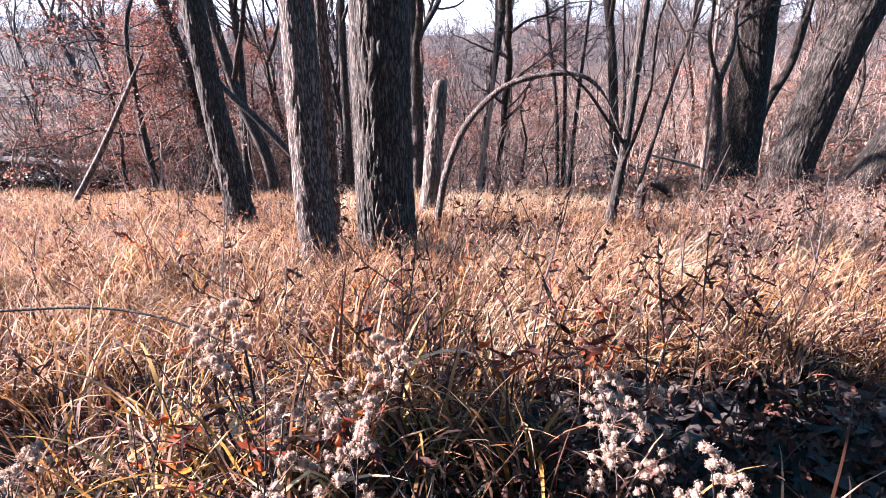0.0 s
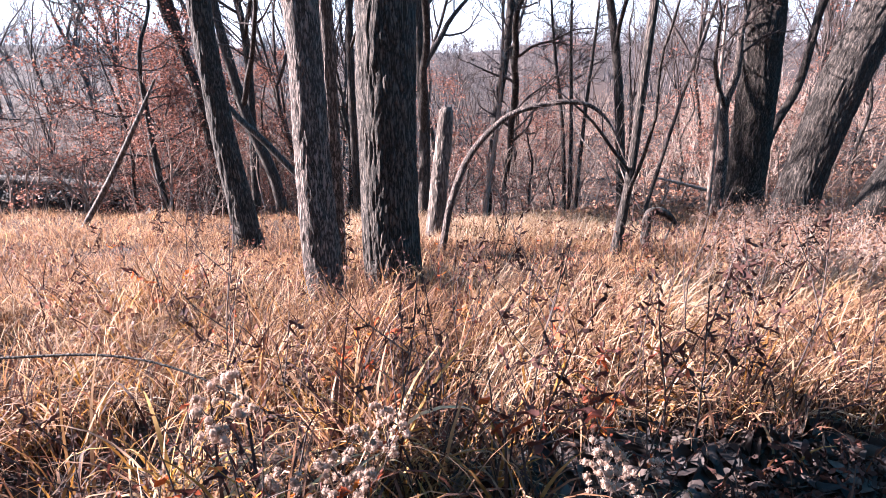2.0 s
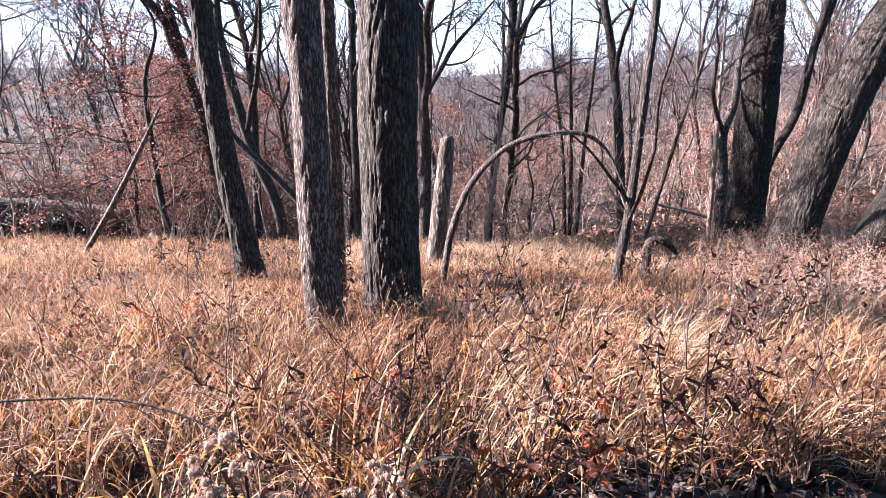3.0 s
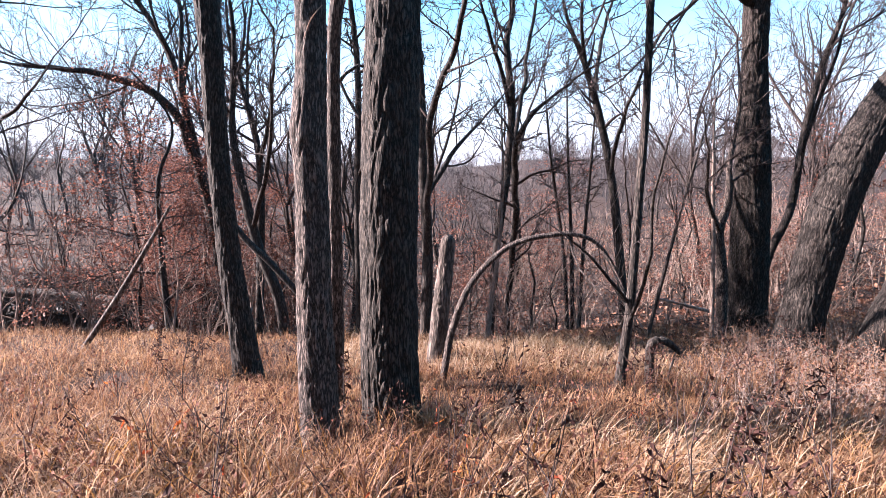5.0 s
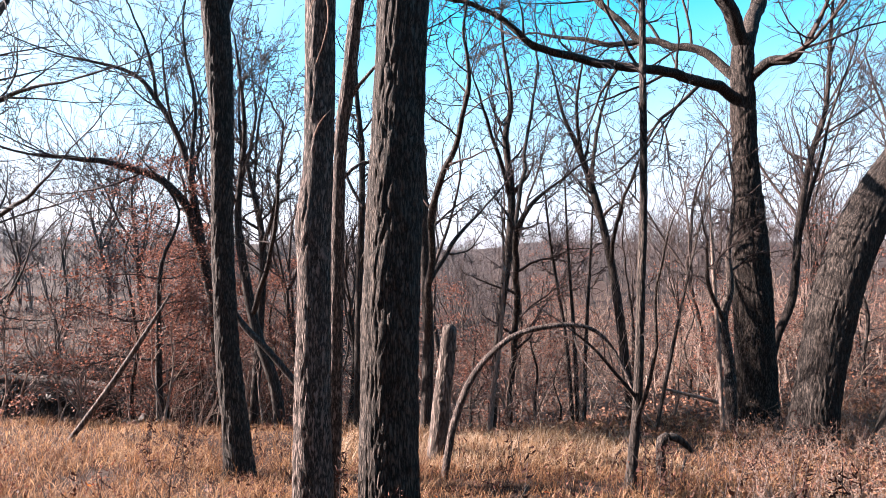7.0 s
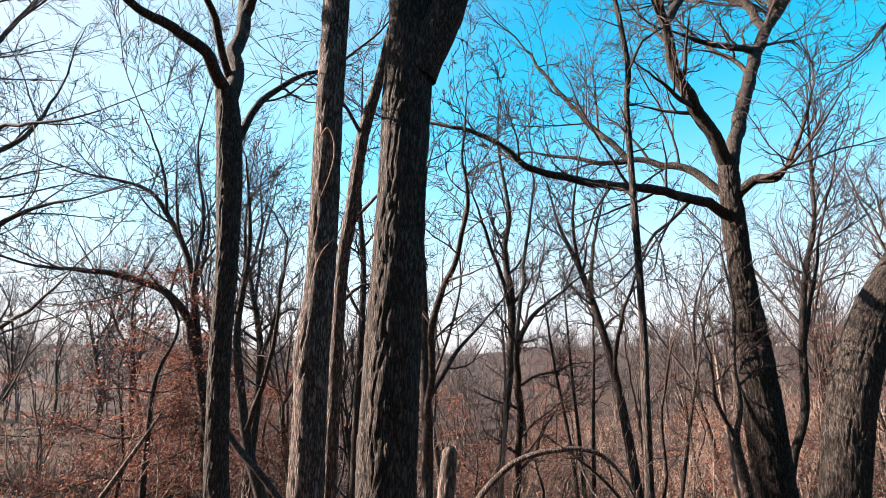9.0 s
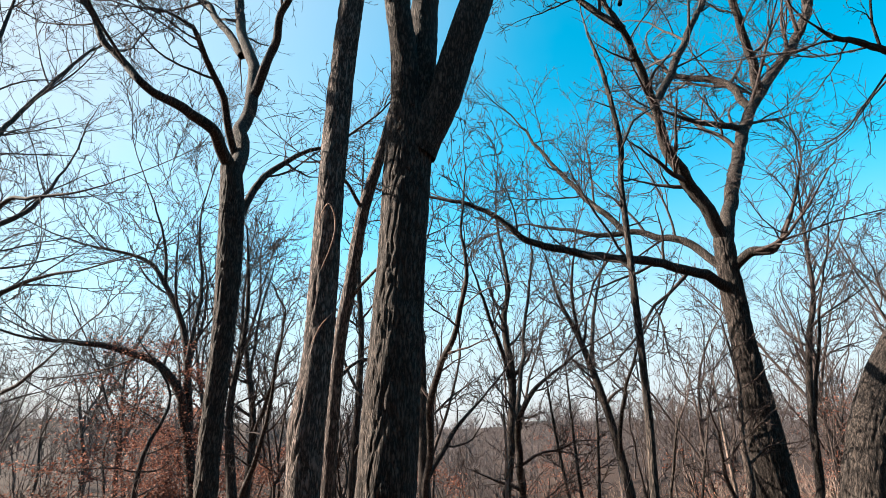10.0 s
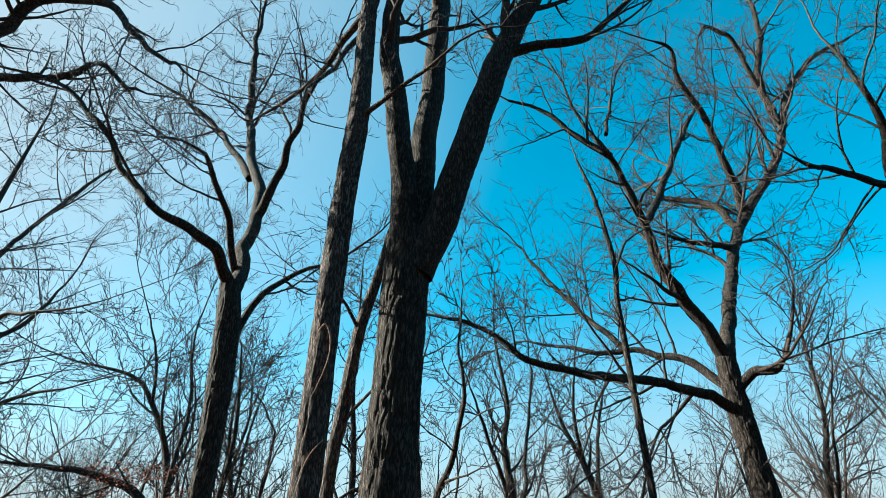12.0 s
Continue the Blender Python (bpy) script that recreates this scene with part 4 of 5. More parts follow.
for k, (x0, x1, x2) in enumerate(((2.71, 2.61, 2.46), (2.83, 2.86, 2.95), (2.61, 2.43, 2.1))):
    hero("clump_stem", "slim stem growing in a close clump", BARK_THIN,
         [(x0, 12, -2.1, .05), (x1, 12, -0.03, .043), (x2, 12, 1.94, .03), (x2 + (x2 - x1) * 0.6, 12, 3.6, .014)], [], 110 + k, False, sides=8, twigs=(2, 0.9, 1.1))
hero("fallen_limb", "broken dark limb hung up between trunks", BARK_THIN,
     [(-2.29, 8.6, -0.44, .05), (-2.88, 8.6, 0.23, .052), (-3.32, 8.6, 0.67, .048), (-3.61, 8.6, 1.12, .025)], [], 98, False, sides=10, twigs_on=False)
hero("fallen_pole", "pale fallen pole lying slanted in the brush", STRAW_WOOD,
     [(3.85, 10.3, -0.62, .02), (4.55, 10.3, -0.78, .03), (5.3, 10.3, -0.98, .034)], [], 99, False, sides=10, twigs_on=False)

hero("fallen_log", "weathered log lying along the earth bank", DEAD,
     [(-12.5, 14.3, -1.55, .13), (-10.5, 14.2, -1.62, .14), (-8.6, 14.0, -1.75, .12)], [], 121, False, sides=12, twigs_on=False)

# pale dead vine looped against the slender trunk
for k, pts in enumerate(([(-1.01, 3.87, 3.50, .004), (-0.98, 3.86, 3.60, .005), (-0.94, 3.86, 3.65, .0055), (-0.895, 3.87, 3.56, .0055), (-0.885, 3.88, 3.43, .005), (-0.91, 3.87, 3.28, .004), (-0.96, 3.865, 3.12, .003)],
                         [(-0.86, 3.90, 2.80, .004), (-0.93, 3.87, 2.70, .004), (-0.98, 3.87, 2.58, .003)])):
    g = Geo()
    q = spline(pts, 0.02)
    tube(g, q[:, :3], q[:, 3], 6)
    tagged(part("dead_vine", g, FLUFF), "pale dead vine looped against a trunk", "vine", "dead vines")

# ---- background woods ----
def wood_tree(seed, height, r, leaders=4, dense=0.48):
    """One bare tree of the woods behind, standing at the origin: a stem that divides into rising leaders."""
    rng = np.random.default_rng(seed)
    root = tree("woodland_tree", (0, 0, 0), "bare grey-brown woodland tree with fine twigs")
    g, tw = Geo(), Geo()
    n = 6
    p = np.zeros(3)
    d = np.array([rng.normal(0, 0.1), rng.normal(0, 0.1), 1.0])
    pts = [(0, 0, -0.15, r * 1.2)]
    for k in range(1, n):
        d = unit(d + np.array([rng.normal(0, 0.1), rng.normal(0, 0.1), 0.3]))
        p = p + d * height * 0.42 / (n - 1)
        pts.append((*p, r * (1 - 0.3 * k / (n - 1))))
    q = spline(pts, 0.3)
    tube(g, q[:, :3], q[:, 3], 8)
    turn = rng.random() * 6.28
    for k in range(leaders):
        az = turn + k * 6.28 / leaders + rng.normal(0, 0.3)
        tilt = 0.16 + 0.3 * rng.random()
        f = 1.0 if k == 0 else 0.72 + 0.27 * rng.random()
        i = int(f * (len(q) - 1))
        go = unit(np.array([math.cos(az) * tilt, math.sin(az) * tilt, 1.0]) + 0.4 * d)
        grow(tw, rng, q[i, :3], go, height * (0.45 + 0.14 * rng.random()), q[i, 3] * (0.85 if k == 0 else 0.62), 3, 0.09, 0.75, dense, thin=0.0092)
    for k in range(3):
        f = 0.4 + 0.5 * rng.random()
        i = int(f * (len(q) - 1))
        az = rng.random() * 6.28
        grow(tw, rng, q[i, :3], unit(np.array([math.cos(az), math.sin(az), 0.6])), height * 0.16, q[i, 3] * 0.35, 2, 0.12, 0.7, dense, thin=0.0092)
    part("trunk", g, BARK_THIN, root)
    part("crown", tw, TWIG, root)
    return root


def leaves(geo, rng, at, size, flat=0.5):
    """Small folded leaves at the given places."""
    at = np.asarray(at)
    n = len(at)
    a = rng.normal(0, 1, (n, 3)) * np.array([1, 1, flat])
    a /= np.linalg.norm(a, axis=1, keepdims=True)
    b_ = np.cross(a, rng.normal(0, 1, (n, 3)) * np.array([0.5, 0.5, 1]))
    b_ /= np.linalg.norm(b_, axis=1, keepdims=True)
    c = np.cross(a, b_)
    s = size * (0.6 + 0.8 * rng.random((n, 1)))
    curl = s * rng.normal(0.12, 0.15, (n, 1))
    v = np.stack([at, at + a * s * 0.5 + b_ * s * 0.3 + c * curl, at + a * s - c * curl * 0.6, at + a * s * 0.5 - b_ * s * 0.3 + c * curl], 1)
    geo.add(v.reshape(-1, 3), np.arange(n * 4).reshape(-1, 4))


def leafy_tree(seed, height, r, spread, level=1, boughs=4):
    """An understory tree that keeps its brown leaves in flat sprays."""
    rng = np.random.default_rng(seed)
    root = tree("leafy_sapling", (0, 0, 0), "understory sapling still holding russet-brown leaves", "leafy saplings")
    g, tw, lf = Geo(), Geo(), Geo()
    tips = []
    pts = [(0, 0, -0.1, r)] + [(rng.normal(0, 0.05) * k, rng.normal(0, 0.05) * k, height * k / 5, r * (1 - 0.17 * k)) for k in range(1, 6)]
    q = spline(pts, 0.25)
    tube(g, q[:, :3], q[:, 3], 7)
    for k in range(int(height * boughs)):
        f = 0.12 + 0.86 * (k + rng.random()) / (height * boughs)
        i = min(int(f * (len(q) - 1)), len(q) - 2)
        az = rng.random() * 6.28
        grow(tw, rng, q[i, :3], unit(np.array([math.cos(az), math.sin(az), 0.25])), spread * (0.6 + 0.6 * rng.random()) * (1.2 - 0.8 * f), q[i, 3] * 0.4, level, 0.02, 0.8, 1.0, tips, 0.004)
    at = []
    for p, d in tips:
        m = rng.integers(5, 11)
        at.append(p + rng.normal(0, 0.12, (m, 3)) * np.array([1, 1, 0.4]))
    leaves(lf, rng, np.concatenate(at), 0.05)
    part("trunk", g, BARK_THIN, root)
    part("crown", tw, TWIG, root)
    part("foliage", lf, BROWN_LEAF, root)
    return root


def put_copies(kinds, places, rng, lo, hi):
    """The first of each kind moves to a place itself; the rest are copies."""
    used = set()
    for x, y in places:
        k = int(rng.integers(0, len(kinds)))
        s = lo + (hi - lo) * rng.random()
        m = Matrix.Translation((x, y, gz(x, y))) @ Matrix.Rotation(rng.random() * 6.28, 4, "Z")
        if k not in used:
            used.add(k)
            ob = kinds[k]
            ob.matrix_basis = m @ Matrix.Scale(s, 4)
        else:
            ob = copy_thing(kinds[k], m)
            ob.scale = (s, s, s)


rng = np.random.default_rng(5)
kinds = [wood_tree(100 + k, h, r) for k, (h, r) in enumerate(((9.5, .10), (8, .075), (10.5, .115), (7, .06), (6, .048)))]
places = []
while len(places) < 52:
    y = 12.5 + 24 * rng.random() ** 1.2
    x = (rng.random() * 2 - 1) * (y * 0.95 + 3)
    if all((x - a) ** 2 + (y - b_) ** 2 > 1.1 for a, b_ in places):
        places.append((x, y))
# the eight at far left are added, mostly out of view, for shade
places += [(-16 - 8 * rng.random(), 10 + 7 * rng.random()) for k in range(8)] + [(9.6, 11.2), (10.8, 12.6), (8.9, 13.4), (12.0, 11.5), (9.8, 15.5), (13.5, 15), (11.5, 17), (15, 13), (8.3, 15.8), (10.2, 18.5), (7.2, 17.6), (13.2, 18.2), (16, 16.5)]
put_copies(kinds, places, rng, 0.75, 1.15)

kinds = [leafy_tree(200 + k, h, r, s) for k, (h, r, s) in enumerate(((4.2, .05, 1.5), (3.0, .035, 1.1), (2.2, .025, 0.9)))]
big = leafy_tree(211, 5.6, .08, 1.9, 2, 4.4)
big["label"] = "tree hung with layers of russet dead leaves"
big.matrix_basis = Matrix.Translation((-5.9, 11.0, gz(-5.9, 11.0)))
ob = copy_thing(big, Matrix.Translation((-6.4, 13.8, gz(-6.4, 13.8))) @ Matrix.Rotation(2.2, 4, "Z"))
ob = copy_thing(big, Matrix.Translation((-4.3, 13.2, gz(-4.3, 13.2))) @ Matrix.Rotation(4.0, 4, "Z"))
ob.scale = (0.8, 0.8, 0.8)
places = [(-7.2, 12.2), (-4.6, 12.8)]
while len(places) < 62:
    y = 10.5 + 16 * rng.random() ** 1.3
    x = (rng.random() * 2 - 1) * (y * 0.9 + 2)
    if (y > 11.5 or abs(x) < 3.2) and not (x < -7.5 and y < 15):
        places.append((x, y))
put_copies(kinds, places, rng, 0.7, 1.2)

# undergrowth: thin wands and russet leaves filling the thicket
rng = np.random.default_rng(19)
g, lf = Geo(), Geo()
shrubs = []
for k in range(9):
    one, ends = Geo(), []
    stems = int(rng.integers(1, 4))
    foot = np.concatenate([rng.normal(0, 0.12, (stems, 2)), np.full((stems, 1), -0.06)], 1)
    go = np.concatenate([rng.normal(0, 0.28, (stems, 2)), np.ones((stems, 1))], 1)
    grow(one, rng, foot, go, 1.0 + 0.5 * rng.random(stems), 0.009 + 0.007 * rng.random(stems), 2, 0.06, 0.85, 0.62, ends, 0.0042, 0.9)
    shrubs.append((np.concatenate(one.v), np.concatenate(one.f), np.array([e for e, d in ends])))
spots = []
while len(spots) < 520:
    y = 9.9 + 21 * rng.random() ** 1.5
    x = (rng.random() * 2 - 1) * (y * 0.9 + 2)
    if (y < 11 and x > 3.5) or (x < -6.3 and 10.5 < y < 15.5):
        continue
    v, f, ends = shrubs[int(rng.integers(0, len(shrubs)))]
    size, az = 0.7 + 1.3 * rng.random() ** 1.5, rng.random() * 6.28
    turn = np.array([[math.cos(az), -math.sin(az), 0], [math.sin(az), math.cos(az), 0], [0, 0, 1]]) * size
    base = np.array([x, y, gz(x, y)])
    g.add(v @ turn.T + base, f)
    held = ends[rng.random(len(ends)) < (0.5 if x < -2.5 else 0.42) * (rng.random() < 0.65)]
    spots.append(held @ turn.T + base + rng.normal(0, 0.05, held.shape))
under = part("undergrowth", g, WAND)
tagged(under, "thicket of thin bare crooked brown shrubs", "undergrowth", kind="stuff")
leaves(lf, rng, np.concatenate(spots), 0.058)
russet = part("thicket_leaves", lf, BROWN_LEAF)
tagged(russet, "russet dead leaves still hanging in the thicket", "leaves", kind="stuff")

# fallen leaves covering the woodland floor
n = 30000
y = 9.2 + 24 * rng.random(n) ** 1.7
x = (rng.random(n) * 2 - 1) * (y * 0.95 + 2)
keep = ~((x < -5.6) & (y < 16)) & (rng.random(n) < 0.3 + 0.7 * smooth(9.0, 10.5, y + 0.4 * np.sin(1.3 * x)))
x, y = x[keep], y[keep]
g = Geo()
leaves(g, rng, np.stack([x, y, ground_z(x, y) + 0.02 + 0.1 * rng.random(len(x)) ** 2], -1), 0.1, 0.4)
tagged(part("fallen_leaves", g, FLOOR_LEAF), "russet fallen leaves covering the woodland floor", "leaves", kind="stuff")

# far woods on the slope across the valley
rng = np.random.default_rng(8)
g = Geo()
behind = Geo()


def far_tree(g, x, y, h, r, boughs):
    base = np.array([x, y, gz(x, y) - 0.2])
    top = base + np.array([rng.normal(0, 0.5), rng.normal(0, 0.5), h])
    tube(g, [base, (base + top) / 2 + rng.normal(0, 0.25, 3), top], [r, r * 0.6, 0.012], 4)
    f = 0.3 + 0.68 * rng.random(boughs)
    p = base + (top - base) * f[:, None]
    az = rng.random(boughs) * 6.28
    d = np.stack([np.cos(az), np.sin(az), 0.7 + 0.8 * rng.random(boughs)], -1)
    reach = (h * (0.12 + 0.2 * rng.random(boughs)) * (1.3 - f))[:, None]
    mid_ = p + d * reach * 0.5 + rng.normal(0, 0.12, (boughs, 3))
    sweep(g, np.stack([p, mid_, p + d * reach], 1), np.tile([r * 0.5, r * 0.36, r * 0.18], (boughs, 1)), 3)
    sweep(g, np.stack([mid_, p + d * reach * 0.9 + rng.normal(0, 0.5, (boughs, 3))], 1), np.tile([r * 0.34, r * 0.16], (boughs, 1)), 3)


for k in range(1000):
    y = 32 + 110 * rng.random() ** 1.5
    far_tree(g, (rng.random() * 2 - 1) * (y * 0.95 + 6), y, 3 + 3.0 * rng.random(), 0.032 + 0.036 * rng.random(), 17)
# unseen trees behind and to the right, added to dim the sky light
for k in range(260):
    far_tree(behind, (rng.random() * 2 - 1) * 45, -8 - 40 * rng.random(), 9 + 5 * rng.random(), 0.2 + 0.15 * rng.random(), 12)
for k in range(60):
    far_tree(behind, 18 + 25 * rng.random(), -10 + 26 * rng.random(), 8 + 5 * rng.random(), 0.14 + 0.12 * rng.random(), 22)
tagged(part("unseen_woods", behind, BARK_THIN), "unseen bare woodland on the slope behind, added to block low sky light", "woods", kind="stuff")
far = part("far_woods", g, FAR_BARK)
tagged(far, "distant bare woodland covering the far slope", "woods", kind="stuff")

# ---- weeds, litter and small growth ----
def dry_leaf(geo, rng, at, go, size, width=0.4, curl=1.0):
    """One shrivelled leaf: a folded, curled strip that narrows to both ends."""
    go = unit(np.asarray(go, float))
    side = unit(np.cross(go, rng.normal(0, 1, 3)))
    nrm = np.cross(go, side)
    rows = 6
    p, v = np.array(at, float), []
    d = go
    for k in range(rows):
        t = k / (rows - 1)
        w = size * width * (math.sin(math.pi * (0.08 + 0.9 * t)) ** 0.8) * 0.5
        fold = nrm * w * 0.55
        twist = side * math.cos(curl * t * 1.4) + nrm * math.sin(curl * t * 1.4)
        v += [p - twist * w + fold, p, p + twist * w + fold]
        d = unit(d + nrm * curl * 0.32 + rng.normal(0, 0.12, 3) + np.array([0, 0, -0.12]))
        p = p + d * size / (rows - 1)
    q = []
    for k in range(rows - 1):
        q += [[3 * k, 3 * k + 1, 3 * k + 4, 3 * k + 3], [3 * k + 1, 3 * k + 2, 3 * k + 5, 3 * k + 4]]
    geo.add(v, q)


def stalk(geo, rng, height, r=0.004, lean=0.12):
    p, d = np.array([0, 0, -0.03]), unit(np.array([rng.normal(0, lean), rng.normal(0, lean), 1.0]))
    pts = [p]
    for k in range(7):
        d = unit(d + rng.normal(0, 0.06, 3))
        p = p + d * height / 7
        pts.append(p)
    tube(geo, pts, np.linspace(r, r * 0.45, 8), 5)
    return np.array(pts)


def leafy_weed(name, label, leaf, seed, height, count, size, width, branches=3):
    rng = np.random.default_rng(seed)
    root = empty(name, (0, 0, 0), label, "weed", "dead weeds")
    g = Geo()
    pts = stalk(g, rng, height)
    stems = [pts]
    for k in range(branches):
        i = int(rng.integers(3, 6))
        d = unit(np.array([rng.normal(0, 0.7), rng.normal(0, 0.7), 0.8]))
        L = height * (0.2 + 0.25 * rng.random())
        b_ = [pts[i], pts[i] + d * L * 0.5, pts[i] + d * L + np.array([0, 0, 0.2 * L])]
        tube(g, b_, [0.0026, 0.002, 0.0014], 4)
        stems.append(np.array(b_))
    part("stem", g, TWIG, root)
    for k in range(count):
        lf = Geo()
        s = stems[int(rng.integers(0, len(stems)))]
        f = 0.3 + 0.7 * rng.random()
        i = min(int(f * (len(s) - 1)), len(s) - 2)
        at = s[i] + (s[i + 1] - s[i]) * rng.random()
        az = rng.random() * 6.28
        dry_leaf(lf, rng, at, (math.cos(az), math.sin(az), rng.normal(-0.8, 0.5)), size * (0.6 + 0.8 * rng.random()), width, rng.normal(3.2, 0.9))
        part("leaf", lf, leaf, root)
    return root


def fluffy_weed(seed, height):
    """A spent flower stalk with downy seed heads in a loose spray."""
    rng = np.random.default_rng(seed)
    root = empty("fluffy_seed_head", (0, 0, 0), "spent weed with pale downy seed heads", "weed", "downy weeds")
    g = Geo()
    pts = stalk(g, rng, height, 0.0035)
    ends = []
    for k in range(7):
        i = int(rng.integers(4, 8))
        d = unit(np.array([rng.normal(0, 0.8), rng.normal(0, 0.8), 0.9]))
        L = 0.05 + 0.09 * rng.random()
        e = pts[i] + d * L
        twig = Geo()
        tube(twig, [pts[i], pts[i] + d * L * 0.6, e], [0.002, 0.0016, 0.001], 3)
        part("stalk", twig, TWIG, root)
        ends.append(e)
    part("stem", g, TWIG, root)
    for e in ends + [pts[-1]]:
        f = Geo()
        for k in range(7):
            c = e + rng.normal(0, 0.013, 3)
            size = 0.0055 + 0.0045 * rng.random()
            up = np.linspace(-0.95, 0.95, 6)
            tube(f, c + np.outer(up, [0.0, 0.0, size]), 0.85 * size * np.sqrt(1 - up**2) * (0.85 + 0.3 * rng.random(6)), 8)
            d = rng.normal(0, 1, (110, 3))
            leaves(f, rng, c + units(d) * size * (0.75 + 0.6 * rng.random((110, 1))), 0.0036, 1.0)
        part("seed_tuft", f, FLUFF, root)
    return root


def put_at(kinds, places, seed, lo=0.8, hi=1.2):
    rng = np.random.default_rng(seed)
    put_copies(kinds, places, rng, lo, hi)


dark = [leafy_weed("dark_weed", "dead weed with dark shrivelled leaves", DARK_LEAF, 301, 0.80, 34, 0.066, 0.38),
        leafy_weed("dark_weed", "dead weed with dark shrivelled leaves", DARK_LEAF, 302, 0.68, 30, 0.062, 0.4),
        leafy_weed("dark_weed", "tall thin dead weed with a few dark leaves", DARK_LEAF, 303, 0.90, 26, 0.045, 0.36, 4)]
red = [leafy_weed("red_weed", "withered weed with curled dark red leaves", RED_LEAF, 311, 0.55, 24, 0.05, 0.42),
       leafy_weed("red_weed", "withered weed with curled orange-red leaves", RED_LEAF, 312, 0.50, 20, 0.058, 0.5),
       leafy_weed("red_weed", "withered weed with curled dark red leaves", RED_LEAF, 313, 0.62, 26, 0.045, 0.36)]
fluff = [fluffy_weed(321, 0.56), fluffy_weed(322, 0.50), fluffy_weed(323, 0.60)]
DARK_PLACES = [(0.94, 1.76), (1.34, 2.22), (1.43, 2.03), (1.66, 1.9), (-0.18, 1.45), (-1.05, 2.3), (-0.96, 1.81), (-0.53, 1.63), (0.78, 2.02), (1.23, 2.5), (0.16, 2.61), (0.47, 2.61), (-1.14, 1.38)]
RED_PLACES = [(-0.82, 0.98), (-0.97, 1.12), (-0.72, 1.3), (-0.42, 0.86), (-0.3, 1.3), (-0.63, 1.09), (-0.44, 1.17), (-0.25, 1.07), (-0.05, 1.37), (0.16, 1.33), (0.5, 1.37), (0.05, 1.4), (-0.5, 0.93), (0.29, 1.63), (-0.13, 1.14), (0.35, 1.25), (-0.05, 0.95)]
FLUFF_PLACES = [(-0.29, 1.19), (-0.19, 1.12), (-0.31, 0.84), (-0.17, 0.84), (0.42, 1.01), (0.39, 1.12), (0.42, 0.89), (-0.94, 0.99), (-0.3, 0.99), (-0.89, 0.9)]
rng = np.random.default_rng(77)
more = []
while len(more) < 66:
    y = 1.5 + 5.5 * rng.random()
    x = (rng.random() * 2 - 1) * (y * 0.85 + 0.3) + 0.25 * y
    if x > 1.2 * y or rng.random() > 0.35 + 0.65 * smooth(-1, 3, x):
        continue
    more.append((x, y))
more += [(0.4 + 1.4 * rng.random(), 1.52 + 0.5 * rng.random()) for k in range(2)]
put_at(dark, DARK_PLACES + more, 1, 0.75, 1.1)
more = [((rng.random() * 2 - 1) * 0.8 * y, y) for y in 1.7 + 2.6 * rng.random(16)]
put_at(red, RED_PLACES + more, 2)
put_at(fluff, FLUFF_PLACES, 3, 0.85, 1.1)

# dense low mass of dead leaves along the trodden ground, coloured dark for shade
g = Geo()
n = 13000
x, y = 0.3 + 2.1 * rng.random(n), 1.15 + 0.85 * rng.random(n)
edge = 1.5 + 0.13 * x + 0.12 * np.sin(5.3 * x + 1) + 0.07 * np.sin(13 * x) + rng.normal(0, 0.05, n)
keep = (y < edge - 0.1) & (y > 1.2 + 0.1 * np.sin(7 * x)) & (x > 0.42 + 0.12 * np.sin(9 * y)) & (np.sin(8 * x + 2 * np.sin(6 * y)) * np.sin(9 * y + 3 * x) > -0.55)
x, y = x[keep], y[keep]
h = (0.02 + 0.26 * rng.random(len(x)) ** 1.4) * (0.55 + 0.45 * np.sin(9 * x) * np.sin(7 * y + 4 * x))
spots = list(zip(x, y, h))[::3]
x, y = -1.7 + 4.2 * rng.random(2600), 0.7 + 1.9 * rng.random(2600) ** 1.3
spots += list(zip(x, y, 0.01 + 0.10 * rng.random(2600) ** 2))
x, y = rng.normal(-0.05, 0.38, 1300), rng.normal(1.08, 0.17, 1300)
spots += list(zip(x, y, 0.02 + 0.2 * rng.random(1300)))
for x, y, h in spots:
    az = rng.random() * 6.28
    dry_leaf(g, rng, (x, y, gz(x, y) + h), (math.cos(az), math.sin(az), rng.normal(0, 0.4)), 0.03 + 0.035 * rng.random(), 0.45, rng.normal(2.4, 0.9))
tagged(part("dead_leaf_tangle", g, DARK_LEAF), "low tangle of dead leaves, coloured dark to stand in for shade", "leaves", kind="stuff")

# russet bits of dead weeds caught in patches among the grass
g = Geo()
n = 15000
x, y = scatter(rng, n, 2.5, 6.5, 0.95)
keep = np.sin(2.7 * x + 1.9 * np.sin(2.3 * y)) * np.sin(3.1 * y + 1.3 * np.sin(3.3 * x)) + 0.5 * np.sin(7.7 * x) * np.sin(6.9 * y) > 0.3
x, y = x[keep], y[keep]
leaves(g, rng, np.stack([x, y, ground_z(x, y) + 0.12 + 0.28 * rng.random(len(x))], -1), 0.03, 1.0)
tagged(part("weed_leaves", g, RUSSET), "crumpled russet weed leaves caught in the grass", "leaves", kind="stuff")

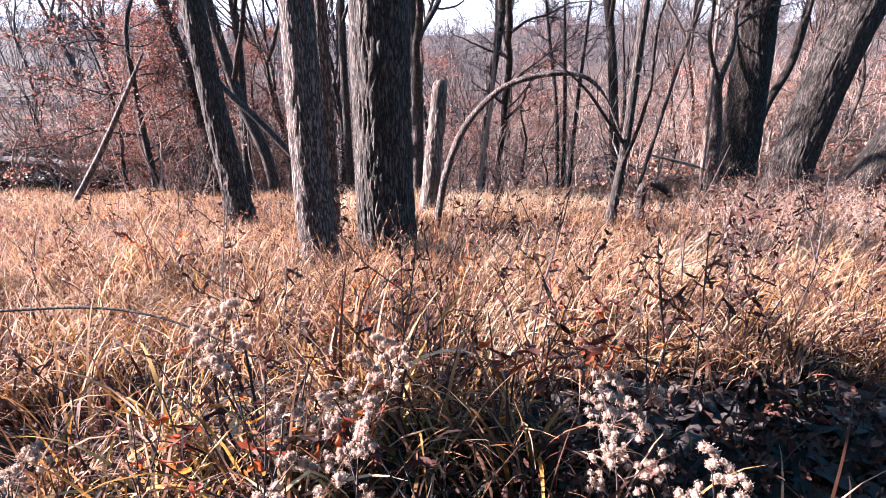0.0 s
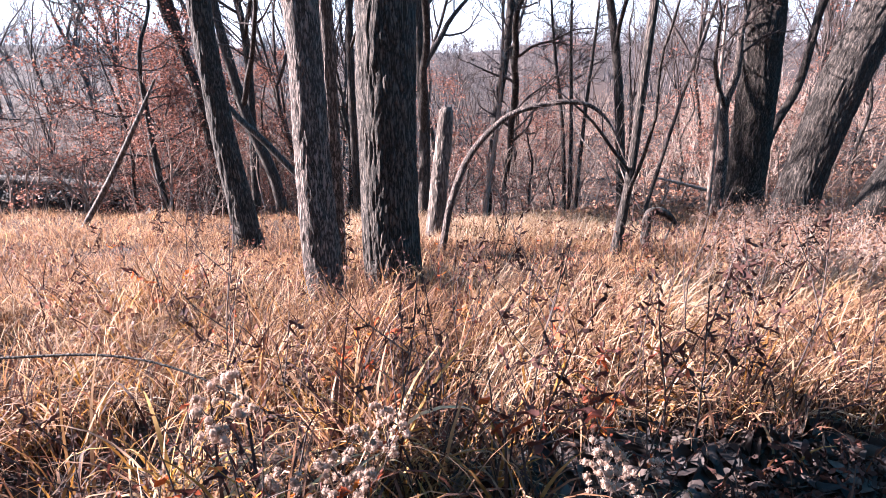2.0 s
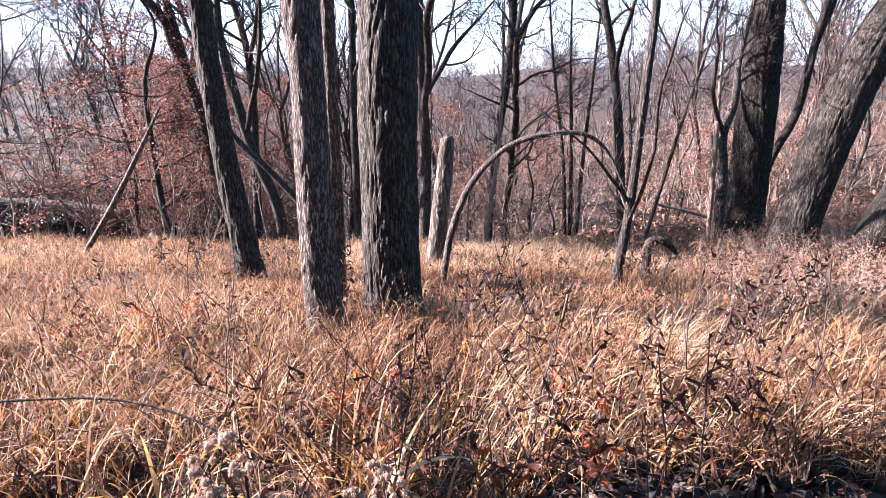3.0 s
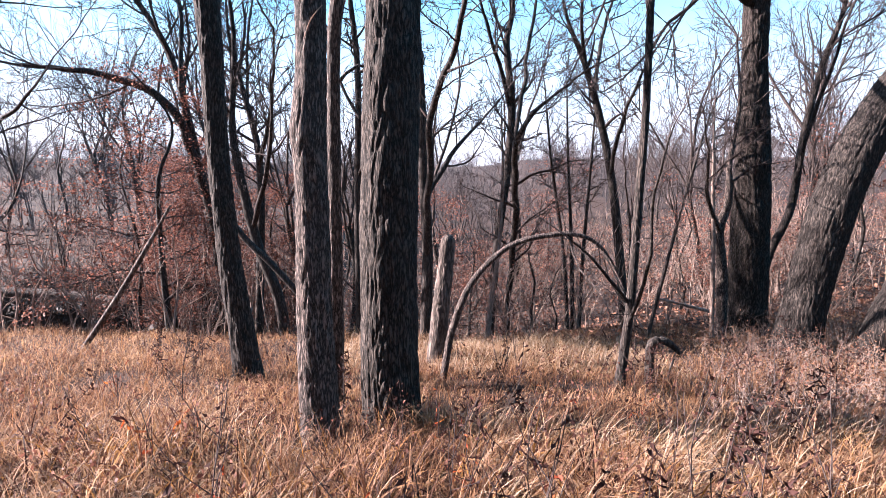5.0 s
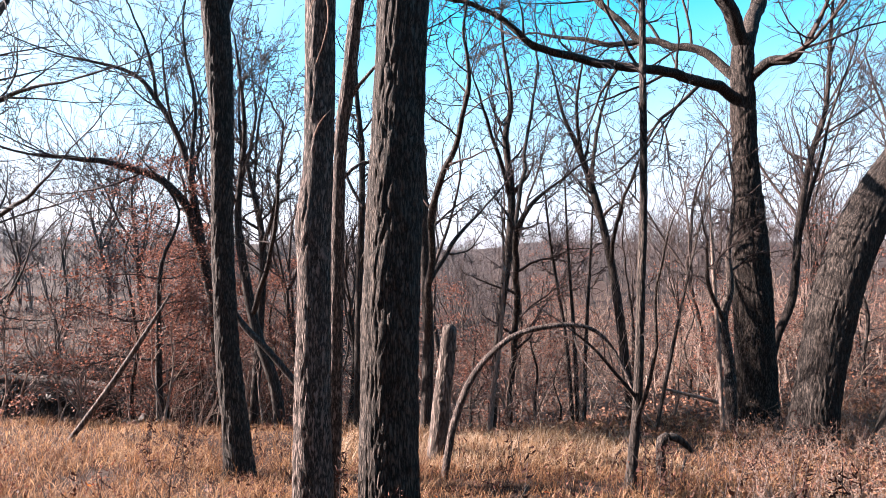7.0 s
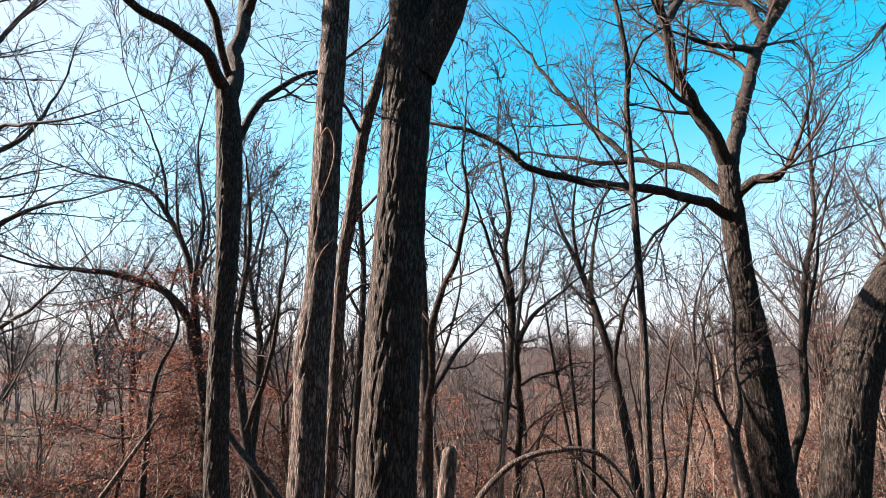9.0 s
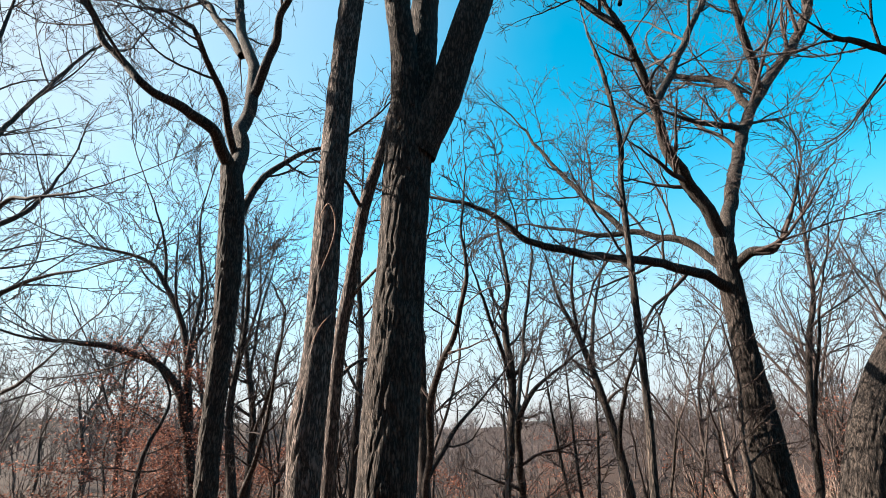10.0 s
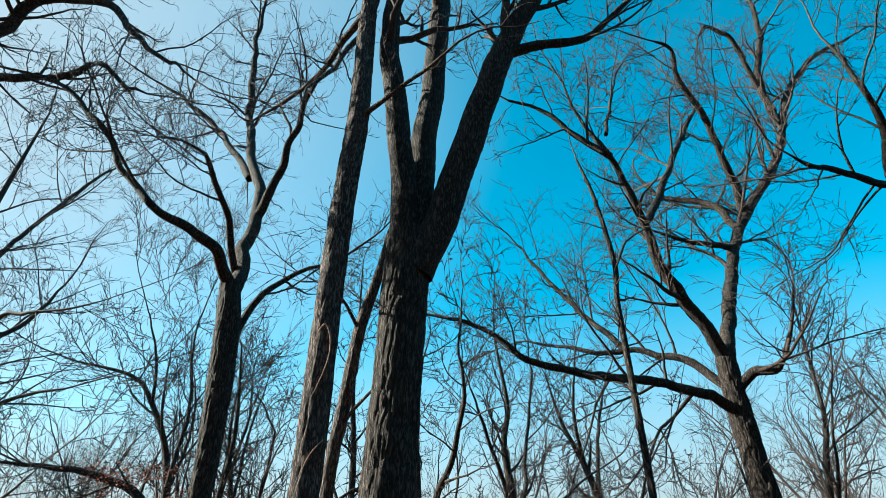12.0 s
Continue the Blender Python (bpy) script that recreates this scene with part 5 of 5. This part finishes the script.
# fallen leaves on the trodden ground, coloured near-black in place of its shade
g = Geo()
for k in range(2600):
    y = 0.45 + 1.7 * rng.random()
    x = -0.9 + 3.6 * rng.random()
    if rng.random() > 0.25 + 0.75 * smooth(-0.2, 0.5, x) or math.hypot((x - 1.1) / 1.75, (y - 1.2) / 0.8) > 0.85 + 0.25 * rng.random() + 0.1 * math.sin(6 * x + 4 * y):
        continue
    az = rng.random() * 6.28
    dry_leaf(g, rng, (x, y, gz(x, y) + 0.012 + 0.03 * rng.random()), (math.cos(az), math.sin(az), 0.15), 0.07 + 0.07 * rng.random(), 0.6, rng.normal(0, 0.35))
tagged(part("leaf_litter", g, SHADED_LITTER), "fallen oak leaves covering trodden ground, coloured dark for shade", "leaves", kind="stuff")

# the bramble cane bowed over the grass
g = Geo()
q = spline([(-3.1, 1.5, -0.05, .0062), (-2.75, 1.55, 0.18, .006), (-2.3, 1.66, 0.33, .0058), (-1.9, 1.74, 0.385, .0055), (-1.55, 1.78, 0.395, .0052), (-1.3, 1.8, 0.395, .0048), (-1.1, 1.8, 0.37, .0044), (-0.92, 1.78, 0.32, .0042), (-0.78, 1.75, 0.265, .0036), (-0.6, 1.7, 0.2, .003), (-0.42, 1.66, 0.19, .002)], 0.03)
tube(g, q[:, :3], q[:, 3], 6)
rng = np.random.default_rng(5)
cane = part("bramble_cane", g, BARK_DARK)
tagged(cane, "dark bramble cane bowed over the dry grass", "cane")

# brush: low russet scrub on the rising side of the meadow
rng = np.random.default_rng(23)
g, lf = Geo(), Geo()
spots = []
for k in range(1500):
    y = 3.6 + 8.5 * rng.random()
    x = 0.46 * y + 0.65 * y * rng.random() ** 0.8
    h = 0.16 + 0.3 * rng.random()
    p = np.array([x, y, gz(x, y) - 0.02])
    d = np.array([rng.normal(0, 0.35), rng.normal(0, 0.35), 1.0])
    e = p + d * h
    tube(g, [p, p + d * h * 0.5 + rng.normal(0, 0.03, 3), e], [0.004, 0.003, 0.0015], 3)
    for m in range(4):
        a_ = p + d * h * (0.4 + 0.6 * rng.random())
        b_ = a_ + rng.normal(0, 0.11, 3) + np.array([0, 0, 0.06])
        tube(g, [a_, b_], [0.0025, 0.001], 3)
        spots.append(b_ + rng.normal(0, 0.03, (3, 3)))
tagged(part("scrub_stems", g, WAND), "tangled thin stems of low scrub", "scrub", kind="stuff")
leaves(lf, rng, np.concatenate(spots), 0.024)
tagged(part("scrub_leaves", lf, SCRUB_LEAF), "small dead brown leaves on low scrub", "leaves", kind="stuff")

# hollow under the bank: leaves coloured dark to stand in for shade, low dark brush and rotten logs
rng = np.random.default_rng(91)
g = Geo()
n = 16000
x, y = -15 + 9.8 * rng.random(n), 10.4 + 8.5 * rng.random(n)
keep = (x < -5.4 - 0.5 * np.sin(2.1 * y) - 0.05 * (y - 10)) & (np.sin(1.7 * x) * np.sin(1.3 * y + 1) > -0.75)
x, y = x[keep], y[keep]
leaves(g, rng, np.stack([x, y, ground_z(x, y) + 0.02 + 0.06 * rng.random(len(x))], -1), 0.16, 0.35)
tagged(part("damp_leaf_bed", g, SHADED_LITTER), "fallen leaves in the hollow under the bank, coloured dark for shade", "leaves", kind="stuff")
g = Geo()
for k in range(700):
    x, y = -14.5 + 8.3 * rng.random(), 11.5 + 7.5 * rng.random()
    p = np.array([x, y, gz(x, y) - 0.03])
    d = np.array([rng.normal(0, 0.5), rng.normal(0, 0.5), 1.0])
    h = 0.3 + 0.7 * rng.random()
    tube(g, [p, p + d * h * 0.5, p + d * h + rng.normal(0, 0.1, 3)], [0.014, 0.01, 0.003], 3)
    for m in range(4):
        a_ = p + d * h * (0.3 + 0.6 * rng.random())
        tube(g, [a_, a_ + rng.normal(0, 0.22, 3) + np.array([0, 0, 0.1])], [0.007, 0.002], 3)
tagged(part("hollow_brush", g, BARK_THIN), "low dark bare brush in the hollow", "brush", kind="stuff")
for x, y, az, L, r in ((-9.2, 12.2, 0.3, 3.2, 0.11), (-8.0, 13.3, -0.5, 2.4, 0.09), (-10.6, 13.6, 0.9, 2.8, 0.13)):
    g = Geo()
    pts = [(x + L * f * math.cos(az), y + L * f * math.sin(az), gz(x + L * f * math.cos(az), y + L * f * math.sin(az)) + r * 0.8 + 0.05 * math.sin(5 * f), r * (1 - 0.45 * f)) for f in (0, 0.25, 0.5, 0.75, 1)]
    bark_tube(g, pts, 16, 0.1, 0.015, 5)
    tagged(part("rotten_log", g, BARK_DARK), "dark rotten log lying in the hollow", "log", "rotten logs")
